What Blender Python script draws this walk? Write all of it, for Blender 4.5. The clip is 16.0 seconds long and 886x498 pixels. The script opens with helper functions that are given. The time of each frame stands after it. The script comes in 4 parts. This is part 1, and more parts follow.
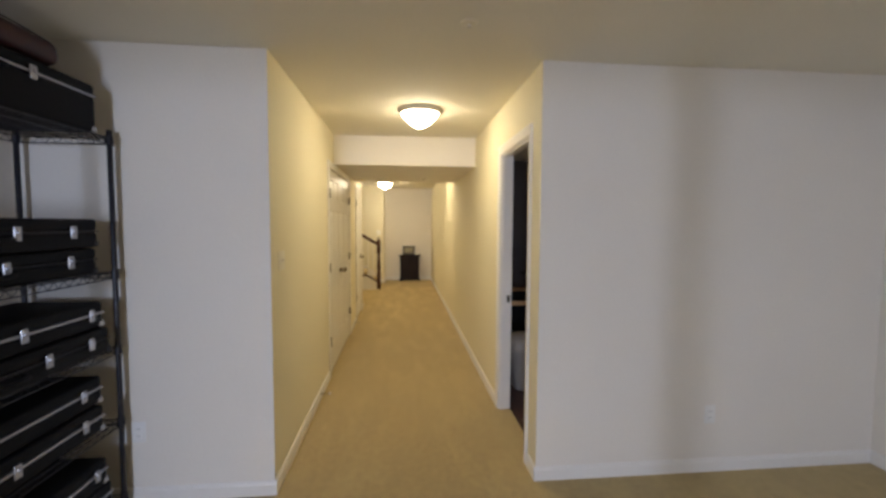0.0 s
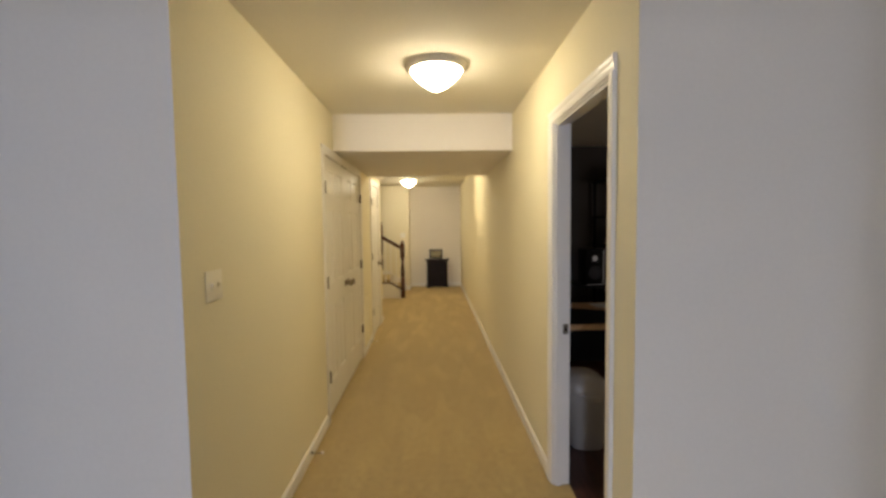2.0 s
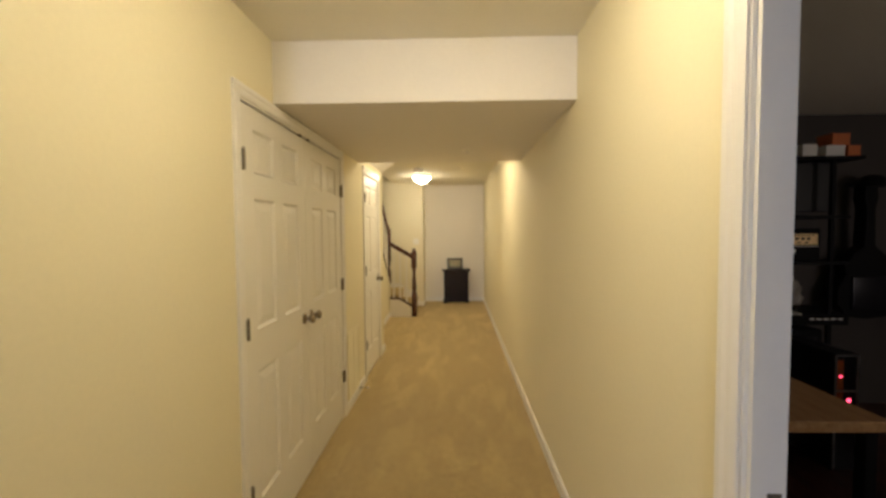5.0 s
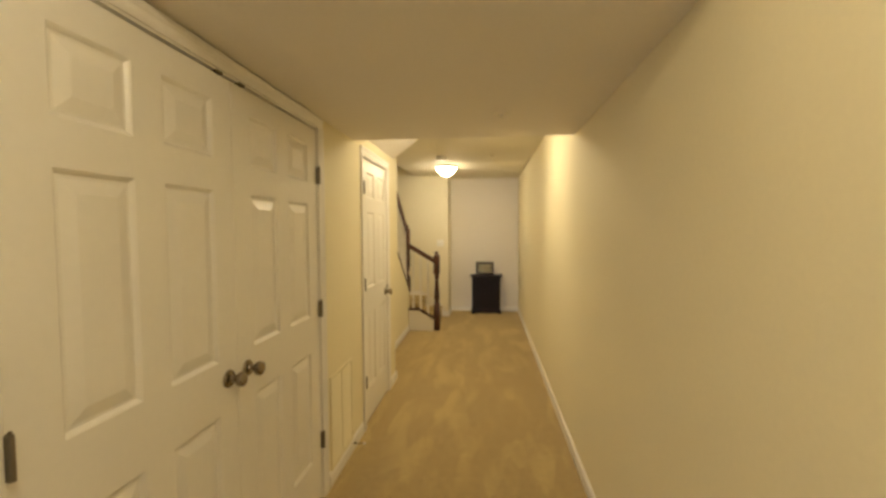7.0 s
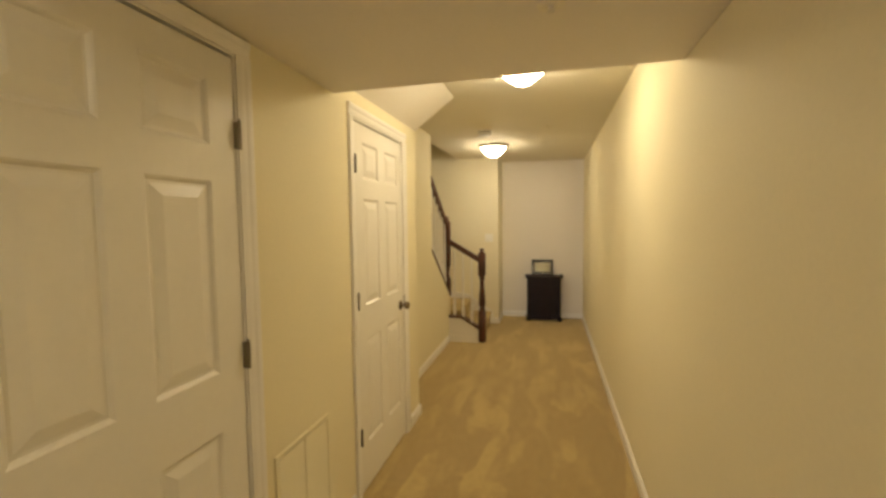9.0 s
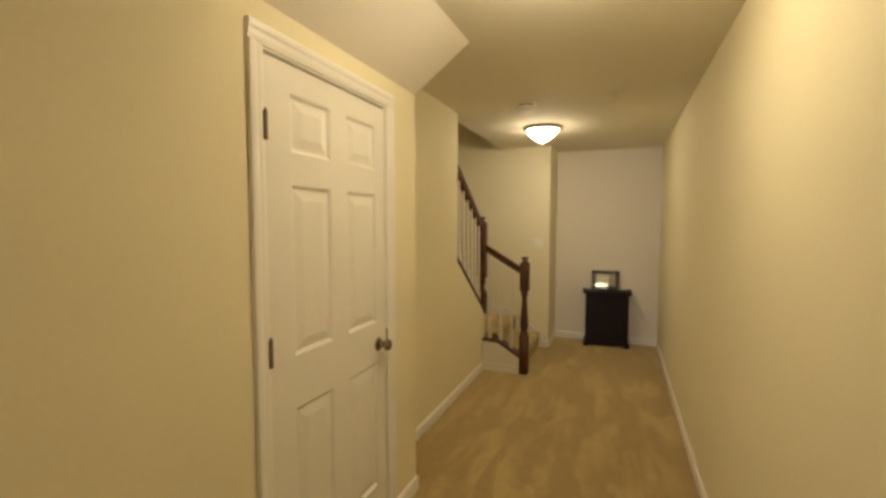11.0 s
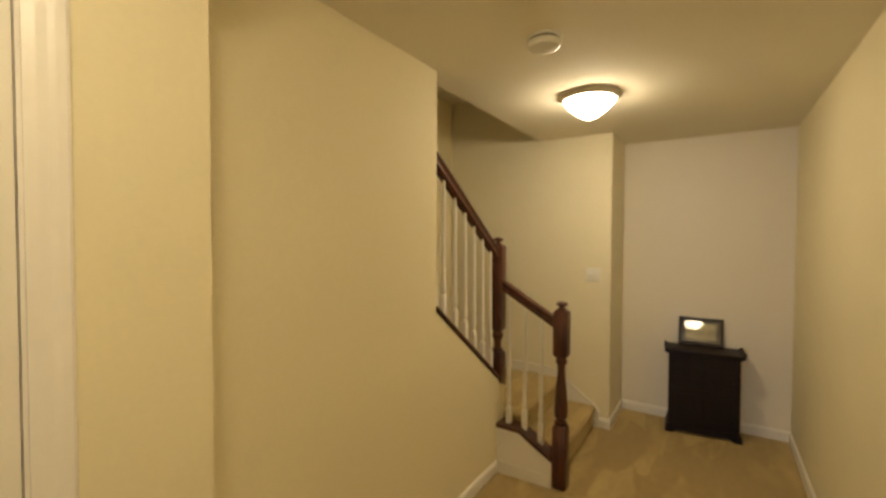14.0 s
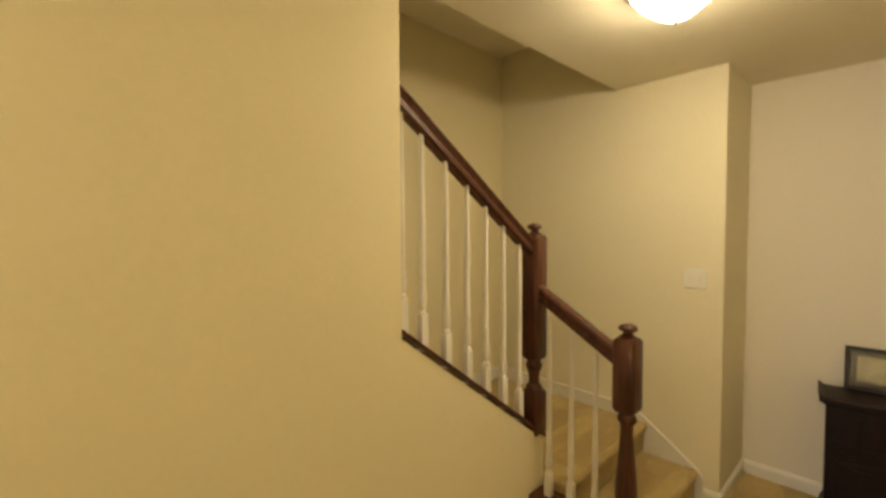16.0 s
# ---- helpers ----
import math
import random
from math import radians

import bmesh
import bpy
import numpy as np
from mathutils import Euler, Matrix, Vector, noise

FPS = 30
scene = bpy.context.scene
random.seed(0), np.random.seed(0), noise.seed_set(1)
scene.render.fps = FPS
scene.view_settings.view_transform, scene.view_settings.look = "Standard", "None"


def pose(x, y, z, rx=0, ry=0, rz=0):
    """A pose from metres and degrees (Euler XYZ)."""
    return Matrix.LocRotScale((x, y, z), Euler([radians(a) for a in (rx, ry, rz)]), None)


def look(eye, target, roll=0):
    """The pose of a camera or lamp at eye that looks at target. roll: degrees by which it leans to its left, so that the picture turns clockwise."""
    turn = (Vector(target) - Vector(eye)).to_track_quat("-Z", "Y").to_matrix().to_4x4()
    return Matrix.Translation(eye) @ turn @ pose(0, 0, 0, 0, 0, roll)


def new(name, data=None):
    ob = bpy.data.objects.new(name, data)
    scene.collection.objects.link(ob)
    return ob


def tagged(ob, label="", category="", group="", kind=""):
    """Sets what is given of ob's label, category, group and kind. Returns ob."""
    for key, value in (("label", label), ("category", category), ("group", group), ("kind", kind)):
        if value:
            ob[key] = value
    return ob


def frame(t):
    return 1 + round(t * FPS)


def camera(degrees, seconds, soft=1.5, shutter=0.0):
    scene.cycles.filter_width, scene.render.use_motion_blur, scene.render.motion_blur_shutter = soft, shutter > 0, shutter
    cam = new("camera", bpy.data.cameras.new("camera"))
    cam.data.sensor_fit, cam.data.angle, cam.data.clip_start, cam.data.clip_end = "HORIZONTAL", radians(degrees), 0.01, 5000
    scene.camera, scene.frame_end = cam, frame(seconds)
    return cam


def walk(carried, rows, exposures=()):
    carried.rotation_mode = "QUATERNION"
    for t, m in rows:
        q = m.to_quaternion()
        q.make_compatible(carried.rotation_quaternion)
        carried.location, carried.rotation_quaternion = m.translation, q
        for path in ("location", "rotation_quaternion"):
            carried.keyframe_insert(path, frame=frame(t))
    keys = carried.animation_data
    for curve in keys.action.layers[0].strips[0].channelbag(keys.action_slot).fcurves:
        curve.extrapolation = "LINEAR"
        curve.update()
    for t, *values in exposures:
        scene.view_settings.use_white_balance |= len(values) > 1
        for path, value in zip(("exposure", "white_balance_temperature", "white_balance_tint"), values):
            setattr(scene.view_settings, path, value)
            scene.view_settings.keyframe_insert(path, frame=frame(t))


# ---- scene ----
cam = camera(92.5, 16.0, soft=3.0)
PATH = [
    (0, (-0.041, -0.876, 1.526), (0.152, 1.111, 1.404), 0.3),
    (0.5, (0.004, -0.641, 1.537), (0.144, 1.352, 1.45), 0.2),
    (1, (0.03, -0.399, 1.532), (0.125, 1.597, 1.461), -0.0),
    (1.5, (0.053, -0.161, 1.528), (0.116, 1.837, 1.453), -0.5),
    (2, (0.073, 0.103, 1.518), (0.119, 2.099, 1.402), -0.7),
    (2.5, (0.095, 0.345, 1.517), (0.124, 2.341, 1.387), -0.7),
    (3, (0.108, 0.593, 1.501), (0.138, 2.589, 1.378), -0.2),
    (3.5, (0.124, 0.826, 1.507), (0.123, 2.824, 1.422), 0.2),
    (4, (0.138, 1.093, 1.507), (0.104, 3.091, 1.424), -0.1),
    (4.5, (0.148, 1.335, 1.504), (0.102, 3.333, 1.416), -0.3),
    (7, (0.171, 2.657, 1.514), (-0.033, 4.644, 1.421), -0.3),
    (7.5, (0.195, 2.92, 1.521), (-0.073, 4.901, 1.447), -0.1),
    (8, (0.22, 3.179, 1.534), (-0.115, 5.15, 1.461), -0.1),
    (8.5, (0.233, 3.439, 1.511), (-0.182, 5.393, 1.412), -0.0),
    (9, (0.249, 3.702, 1.519), (-0.239, 5.638, 1.391), -0.7),
    (11.5, (0.293, 4.984, 1.523), (-0.532, 6.801, 1.392), -0.4),
    (12, (0.29, 5.241, 1.505), (-0.583, 7.035, 1.364), -1.3),
    (12.5, (0.257, 5.522, 1.524), (-0.649, 7.3, 1.394), -0.9),
    (13, (0.247, 5.776, 1.552), (-0.694, 7.539, 1.478), -0.3),
    (13.5, (0.252, 6.058, 1.587), (-0.771, 7.776, 1.539), -0.4),
    (14, (0.235, 6.298, 1.582), (-0.847, 7.979, 1.528), 0.2),
    (14.5, (0.214, 6.538, 1.577), (-0.939, 8.169, 1.481), 0.1),
    (15, (0.19, 6.791, 1.578), (-1.057, 8.348, 1.433), -0.9),
    (15.5, (0.175, 7.042, 1.566), (-1.197, 8.491, 1.439), -1.2),
    (16, (0.124, 7.269, 1.553), (-1.323, 8.647, 1.467), -0.3),
]
walk(cam, [(t, look(eye, target, roll)) for t, eye, target, roll in PATH],
     exposures=[(0, 0.48, 5980, 9), (0.5, 0.50, 5980, 9), (1.5, 0.35, 5980, 9), (2.5, 0.36, 5980, 9), (4.5, 0.42, 5980, 9), (7, 0.42, 6400, 8), (9, 0.30, 6400, 9),
                (11.5, -0.07, 6350, 10), (12.5, -0.04, 6350, 11), (13.5, 0.0, 6420, 11), (15, 0.13, 6740, 7), (16, 0.24, 6740, 7)])

# ---- light ----
world = bpy.data.worlds.new("world")
scene.world = world
world.use_nodes = True
sky = world.node_tree.nodes.new("ShaderNodeTexSky")
sky.sky_type, sky.sun_disc = "NISHITA", False
sky.sun_elevation, sky.sun_rotation = radians(35), radians(200)
world.node_tree.links.new(sky.outputs[0], world.node_tree.nodes["Background"].inputs[0])
world.node_tree.nodes["Background"].inputs[1].default_value = 0.05

LAMP_GLOW = 59.0         # the frosted domes of the ceiling lamps
DAYLIGHT = 84.0         # watts of sky through the narrow window of the first room


def area_lamp(name, m, w, h, power, colour):
    data = bpy.data.lights.new(name, "AREA")
    data.shape, data.size, data.size_y, data.energy, data.color = "RECTANGLE", w, h, power, colour
    ob = new(name, data)
    ob.matrix_world = m
    return ob


area_lamp("window_light", pose(-1.0, -4.40, 1.50, 58, 0, 0), 0.30, 1.1, DAYLIGHT, (0.67, 0.748, 1.0))
# added warm fill for the music room, from an unseen opening
area_lamp("music_room_fill_light", pose(3.75, 1.66, 1.5, 88, 0, 0), 1.0, 0.9, 7.6, (1.0, 0.81, 0.68))


# ---- materials ----
def material(name, colour, rough=0.6, metal=0.0, spread=0.06, scale=8.0, fine=120.0, bump=0.1, bump_scale=None, coat=0.0, depth=0.003):
    """Procedural surface: base colour varied at a large and a small scale, fine relief."""
    m = bpy.data.materials.new(name)
    m.use_nodes = True
    nt = m.node_tree
    b = nt.nodes["Principled BSDF"]
    b.inputs["Roughness"].default_value, b.inputs["Metallic"].default_value = rough, metal
    b.inputs["Coat Weight"].default_value = coat
    co = nt.nodes.new("ShaderNodeTexCoord")
    big, small = nt.nodes.new("ShaderNodeTexNoise"), nt.nodes.new("ShaderNodeTexNoise")
    big.inputs["Scale"].default_value, small.inputs["Scale"].default_value = scale / 4, fine
    big.inputs["Detail"].default_value, small.inputs["Detail"].default_value = 4, 3
    mix = nt.nodes.new("ShaderNodeMath")
    mix.operation = "MULTIPLY_ADD"
    mix.inputs[1].default_value = 0.5
    half = nt.nodes.new("ShaderNodeMath")
    half.operation = "MULTIPLY"
    half.inputs[1].default_value = 0.5
    ramp = nt.nodes.new("ShaderNodeMapRange")
    ramp.inputs["From Min"].default_value, ramp.inputs["From Max"].default_value = 0.3, 0.7
    ramp.inputs["To Min"].default_value, ramp.inputs["To Max"].default_value = 1 - spread, 1 + spread
    tint = nt.nodes.new("ShaderNodeVectorMath")
    tint.operation = "SCALE"
    tint.inputs[0].default_value = colour[:3]
    for n in (big, small):
        nt.links.new(co.outputs["Object"], n.inputs["Vector"])
    nt.links.new(small.outputs[0], half.inputs[0])
    nt.links.new(big.outputs[0], mix.inputs[0])
    nt.links.new(half.outputs[0], mix.inputs[2])
    nt.links.new(mix.outputs[0], ramp.inputs["Value"])
    nt.links.new(ramp.outputs[0], tint.inputs["Scale"])
    nt.links.new(tint.outputs[0], b.inputs["Base Color"])
    if bump:
        rel = nt.nodes.new("ShaderNodeBump")
        rel.inputs["Strength"].default_value, rel.inputs["Distance"].default_value = bump, depth
        src = small
        if bump_scale:
            src = nt.nodes.new("ShaderNodeTexNoise")
            src.inputs["Scale"].default_value, src.inputs["Detail"].default_value = bump_scale, 2
            nt.links.new(co.outputs["Object"], src.inputs["Vector"])
        nt.links.new(src.outputs[0], rel.inputs["Height"])
        nt.links.new(rel.outputs[0], b.inputs["Normal"])
    return m


def wood(name, light, dark, rough=0.3, coat=0.4, stretch=(18, 18, 1.6)):
    """Stained wood with grain along z."""
    m = bpy.data.materials.new(name)
    m.use_nodes = True
    nt = m.node_tree
    b = nt.nodes["Principled BSDF"]
    b.inputs["Roughness"].default_value, b.inputs["Coat Weight"].default_value = rough, coat
    b.inputs["Coat Roughness"].default_value = 0.2
    co, mp = nt.nodes.new("ShaderNodeTexCoord"), nt.nodes.new("ShaderNodeMapping")
    mp.inputs["Scale"].default_value = stretch
    n = nt.nodes.new("ShaderNodeTexNoise")
    n.inputs["Scale"].default_value, n.inputs["Detail"].default_value, n.inputs["Distortion"].default_value = 2.5, 6, 0.6
    r = nt.nodes.new("ShaderNodeValToRGB")
    r.color_ramp.elements[0].position, r.color_ramp.elements[1].position = 0.35, 0.68
    r.color_ramp.elements[0].color, r.color_ramp.elements[1].color = (*dark, 1), (*light, 1)
    rel = nt.nodes.new("ShaderNodeBump")
    rel.inputs["Strength"].default_value, rel.inputs["Distance"].default_value = 0.15, 0.001
    nt.links.new(co.outputs["Object"], mp.inputs["Vector"])
    nt.links.new(mp.outputs[0], n.inputs["Vector"])
    nt.links.new(n.outputs[0], r.inputs[0])
    nt.links.new(r.outputs[0], b.inputs["Base Color"])
    nt.links.new(n.outputs[0], rel.inputs["Height"])
    nt.links.new(rel.outputs[0], b.inputs["Normal"])
    return m


def carpet_material(name, colour, nap):
    """Cut-pile carpet: tufts, and broad brushed patches where the pile lies the other way."""
    m = bpy.data.materials.new(name)
    m.use_nodes = True
    nt = m.node_tree
    b = nt.nodes["Principled BSDF"]
    b.inputs["Roughness"].default_value = 0.95
    b.inputs["Specular IOR Level"].default_value = 0.1
    b.inputs["Sheen Weight"].default_value = 0.7
    b.inputs["Sheen Tint"].default_value = (1.0, 0.86, 0.55, 1)
    b.inputs["Sheen Roughness"].default_value = 0.6
    co = nt.nodes.new("ShaderNodeTexCoord")
    mp = nt.nodes.new("ShaderNodeMapping")
    mp.inputs["Scale"].default_value = (2.6, 0.75, 1)
    mp.inputs["Rotation"].default_value = (0, 0, radians(28))
    patch = nt.nodes.new("ShaderNodeTexVoronoi")
    patch.inputs["Scale"].default_value = 2.6
    warp = nt.nodes.new("ShaderNodeTexNoise")
    warp.inputs["Scale"].default_value, warp.inputs["Detail"].default_value, warp.inputs["Distortion"].default_value = 2.4, 4, 0.15
    add = nt.nodes.new("ShaderNodeMixRGB")
    add.blend_type, add.inputs[0].default_value = "ADD", 0.30
    tuft = nt.nodes.new("ShaderNodeTexNoise")
    tuft.inputs["Scale"].default_value, tuft.inputs["Detail"].default_value = 140, 2
    mid = nt.nodes.new("ShaderNodeTexNoise")
    mid.inputs["Scale"].default_value, mid.inputs["Detail"].default_value = 22, 3
    ramp = nt.nodes.new("ShaderNodeValToRGB")
    ramp.color_ramp.elements[0].position, ramp.color_ramp.elements[1].position = 0.47, 0.67
    ramp.color_ramp.elements[0].color, ramp.color_ramp.elements[1].color = (*nap, 1), (*colour, 1)
    rng = nt.nodes.new("ShaderNodeMapRange")
    rng.inputs["From Min"].default_value, rng.inputs["From Max"].default_value = 0.3, 0.7
    rng.inputs["To Min"].default_value, rng.inputs["To Max"].default_value = 0.82, 1.16
    rng2 = nt.nodes.new("ShaderNodeMapRange")
    rng2.inputs["From Min"].default_value, rng2.inputs["From Max"].default_value = 0.3, 0.7
    rng2.inputs["To Min"].default_value, rng2.inputs["To Max"].default_value = 0.9, 1.1
    mul = nt.nodes.new("ShaderNodeMath")
    mul.operation = "MULTIPLY"
    sc = nt.nodes.new("ShaderNodeVectorMath")
    sc.operation = "SCALE"
    rel = nt.nodes.new("ShaderNodeBump")
    rel.inputs["Strength"].default_value, rel.inputs["Distance"].default_value = 0.6, 0.006
    nt.links.new(co.outputs["Object"], mp.inputs["Vector"])
    nt.links.new(mp.outputs[0], warp.inputs["Vector"])
    nt.links.new(mp.outputs[0], add.inputs[1])
    nt.links.new(warp.outputs[1], add.inputs[2])
    nt.links.new(add.outputs[0], patch.inputs["Vector"])
    cells = nt.nodes.new("ShaderNodeSeparateColor")
    nt.links.new(patch.outputs["Color"], cells.inputs[0])
    both = nt.nodes.new("ShaderNodeMath")
    both.operation, both.inputs[1].default_value = "MULTIPLY_ADD", 0.24
    scaled = nt.nodes.new("ShaderNodeMath")
    scaled.operation, scaled.inputs[1].default_value = "MULTIPLY", 0.76
    nt.links.new(warp.outputs[0], scaled.inputs[0])
    nt.links.new(cells.outputs[0], both.inputs[0])
    nt.links.new(scaled.outputs[0], both.inputs[2])
    nt.links.new(both.outputs[0], ramp.inputs[0])
    # brushed patches get stronger, and the mean colour darker, towards the stair
    where, far_share, soft = nt.nodes.new("ShaderNodeSeparateXYZ"), nt.nodes.new("ShaderNodeMapRange"), nt.nodes.new("ShaderNodeMixRGB")
    far_share.inputs["From Min"].default_value, far_share.inputs["From Max"].default_value = 3.0, 7.5
    far_share.inputs["To Min"].default_value, far_share.inputs["To Max"].default_value = 0.34, 1.0
    soft.inputs[1].default_value = (*(c * 0.86 + d * 0.14 for c, d in zip(colour, nap)), 1)
    nt.links.new(co.outputs["Object"], where.inputs[0])
    nt.links.new(where.outputs[1], far_share.inputs["Value"])
    nt.links.new(far_share.outputs[0], soft.inputs[0])
    nt.links.new(ramp.outputs[0], soft.inputs[2])
    for n in (tuft, mid):
        nt.links.new(co.outputs["Object"], n.inputs["Vector"])
    nt.links.new(tuft.outputs[0], rng.inputs["Value"])
    nt.links.new(mid.outputs[0], rng2.inputs["Value"])
    nt.links.new(rng.outputs[0], mul.inputs[0])
    nt.links.new(rng2.outputs[0], mul.inputs[1])
    nt.links.new(soft.outputs[0], sc.inputs[0])
    nt.links.new(mul.outputs[0], sc.inputs["Scale"])
    nt.links.new(sc.outputs[0], b.inputs["Base Color"])
    nt.links.new(tuft.outputs[0], rel.inputs["Height"])
    nt.links.new(rel.outputs[0], b.inputs["Normal"])
    return m


def glow(name, colour, strength):
    m = bpy.data.materials.new(name)
    m.use_nodes = True
    nt = m.node_tree
    nt.nodes.remove(nt.nodes["Principled BSDF"])
    e = nt.nodes.new("ShaderNodeEmission")
    e.inputs[0].default_value, e.inputs[1].default_value = (*colour, 1), strength
    nt.links.new(e.outputs[0], nt.nodes["Material Output"].inputs[0])
    return m


M_CREAM = material("cream_wall_paint", (0.80, 0.725, 0.505), 0.75, spread=0.025, scale=5, fine=60, bump=0.12, bump_scale=160, depth=0.001)
M_WHITE = material("off_white_wall_paint", (0.82, 0.765, 0.675), 0.75, spread=0.025, scale=5, fine=60, bump=0.12, bump_scale=160, depth=0.001)
M_PALE = material("pale_cream_paint", (0.81, 0.75, 0.58), 0.75, spread=0.025, scale=5, fine=60, bump=0.12, bump_scale=160, depth=0.001)
M_CEIL = material("ceiling_paint", (0.82, 0.77, 0.64), 0.85, spread=0.03, scale=4, fine=90, bump=0.2, bump_scale=220, depth=0.001)
M_TRIM = material("white_gloss_trim", (0.84, 0.805, 0.745), 0.32, spread=0.02, scale=6, fine=40, bump=0.03)
M_DOOR = material("white_door_paint", (0.82, 0.785, 0.71), 0.32, spread=0.02, scale=6, fine=40, bump=0.06, bump_scale=90, depth=0.001)
M_CARPET = carpet_material("tan_carpet", (0.425, 0.31, 0.118), (0.275, 0.186, 0.070))
M_WOOD = wood("cherry_stained_wood", (0.115, 0.030, 0.012), (0.035, 0.009, 0.005), 0.4, 0.2)
M_DARKWOOD = wood("near_black_stained_wood", (0.012, 0.0045, 0.004), (0.005, 0.0022, 0.0022), 0.5, 0.04)
M_DARKWOOD.node_tree.nodes["Principled BSDF"].inputs["Specular IOR Level"].default_value = 0.3
M_DESK = wood("honey_desk_wood", (0.60, 0.38, 0.19), (0.46, 0.27, 0.12), 0.4, 0.3, (16, 1.5, 16))
M_NICKEL = material("brushed_nickel", (0.31, 0.26, 0.20), 0.19, 1.0, spread=0.05, scale=20, fine=200, bump=0.03)
M_RIM = material("satin_nickel_rim", (0.72, 0.68, 0.60), 0.5, 0.35, spread=0.05, scale=20, fine=200, bump=0.03)
M_HINGE = material("dull_steel", (0.22, 0.19, 0.145), 0.45, 0.8, spread=0.1, scale=30, fine=200, bump=0.05)
M_PLASTIC = material("ivory_plastic", (0.86, 0.84, 0.79), 0.35, spread=0.02, bump=0.02)
M_IVORY = material("aged_ivory_plastic", (0.82, 0.76, 0.60), 0.4, spread=0.02, bump=0.02)
M_BLACK = material("black_vinyl", (0.006, 0.006, 0.007), 0.6, spread=0.25, scale=14, fine=260, bump=0.3, bump_scale=400, depth=0.001)
M_BLACK.node_tree.nodes["Principled BSDF"].inputs["Specular IOR Level"].default_value = 0.14
M_BLACKMETAL = material("black_powder_coat", (0.016, 0.015, 0.02), 0.38, 0.3, spread=0.15, scale=30, fine=220, bump=0.05)
M_SILVER = material("aluminium_trim", (0.46, 0.46, 0.48), 0.4, 0.9, spread=0.08, scale=30, fine=150, bump=0.04)
M_RED = material("dark_red_leatherette", (0.045, 0.010, 0.009), 0.5, spread=0.3, scale=12, fine=200, bump=0.2)
M_GOLD = material("gold_anodised_panel", (0.85, 0.62, 0.30), 0.4, 0.25, spread=0.06, scale=30, bump=0.02)
M_LABEL = material("white_script_plate", (0.75, 0.74, 0.70), 0.4, spread=0.03, bump=0.0)
M_DARKFLOOR = wood("dark_red_floor_wood", (0.07, 0.022, 0.012), (0.03, 0.010, 0.006), 0.35, 0.3, (14, 1.2, 14))
# nearly black: the gloom of the music room is put into its wall colour
M_DARKWALL = material("music_room_darkened_paint", (0.055, 0.046, 0.041), 0.7, spread=0.03, scale=5, bump=0.1, bump_scale=160, depth=0.001)
M_BIN = material("translucent_white_plastic", (0.36, 0.33, 0.285), 0.4, spread=0.06, scale=10, bump=0.03)
M_GLOW = glow("frosted_lamp_glass", (1.0, 0.815, 0.525), LAMP_GLOW)
M_GLOW_FIRST = glow("frosted_lamp_glass_weakest_bulb", (1.0, 0.815, 0.525), LAMP_GLOW * 0.74)
M_GLOW_DIM = glow("frosted_lamp_glass_weaker_bulb", (1.0, 0.815, 0.525), LAMP_GLOW * 0.80)
M_ORANGE = material("orange_card", (0.55, 0.16, 0.05), 0.6, bump=0.02)
M_GREY = material("grey_card", (0.40, 0.40, 0.40), 0.6, bump=0.02)
M_LED = glow("red_indicator", (1.0, 0.06, 0.12), 3.0)


def glass_material():
    m = bpy.data.materials.new("picture_glass")
    m.use_nodes = True
    b = m.node_tree.nodes["Principled BSDF"]
    b.inputs["Roughness"].default_value, b.inputs["Transmission Weight"].default_value, b.inputs["IOR"].default_value = 0.03, 1.0, 1.5
    return m


M_GLASS = glass_material()


# ---- builders ----
def mesh_of(name, bm, mat, smooth=False):
    me = bpy.data.meshes.new(name)
    bmesh.ops.recalc_face_normals(bm, faces=bm.faces)
    bm.to_mesh(me)
    bm.free()
    me.materials.append(mat)
    if smooth:
        for p in me.polygons:
            p.use_smooth = True
        me.set_sharp_from_angle(angle=radians(38))
    return me


def part(name, bm, mat, parent=None, label="", m=None, smooth=False):
    ob = new(name, mesh_of(name, bm, mat, smooth))
    if parent is not None:
        ob.parent = parent
    if m is not None:
        ob.matrix_basis = m
    if label:
        ob["label"] = label
    return ob


def shared(name, me, parent, m):
    ob = new(name, me)
    ob.parent, ob.matrix_basis = parent, m
    return ob


def empty(name, m, label, category, group=""):
    ob = new(name)
    ob.matrix_basis = m
    return tagged(ob, label, category, group)


def box(x0, x1, y0, y1, z0, z1, bevel=0.0, bm=None, seg=1):
    bm = bm or bmesh.new()
    vs = [bm.verts.new((x, y, z)) for x in (x0, x1) for y in (y0, y1) for z in (z0, z1)]
    fs = [bm.faces.new([vs[i] for i in f]) for f in ((0, 1, 3, 2), (4, 6, 7, 5), (0, 4, 5, 1), (2, 3, 7, 6), (0, 2, 6, 4), (1, 5, 7, 3))]
    bmesh.ops.recalc_face_normals(bm, faces=fs)
    if bevel:
        es = list({e for f in fs for e in f.edges})
        bmesh.ops.bevel(bm, geom=es, offset=bevel, segments=seg, profile=0.5, affect="EDGES")
    return bm


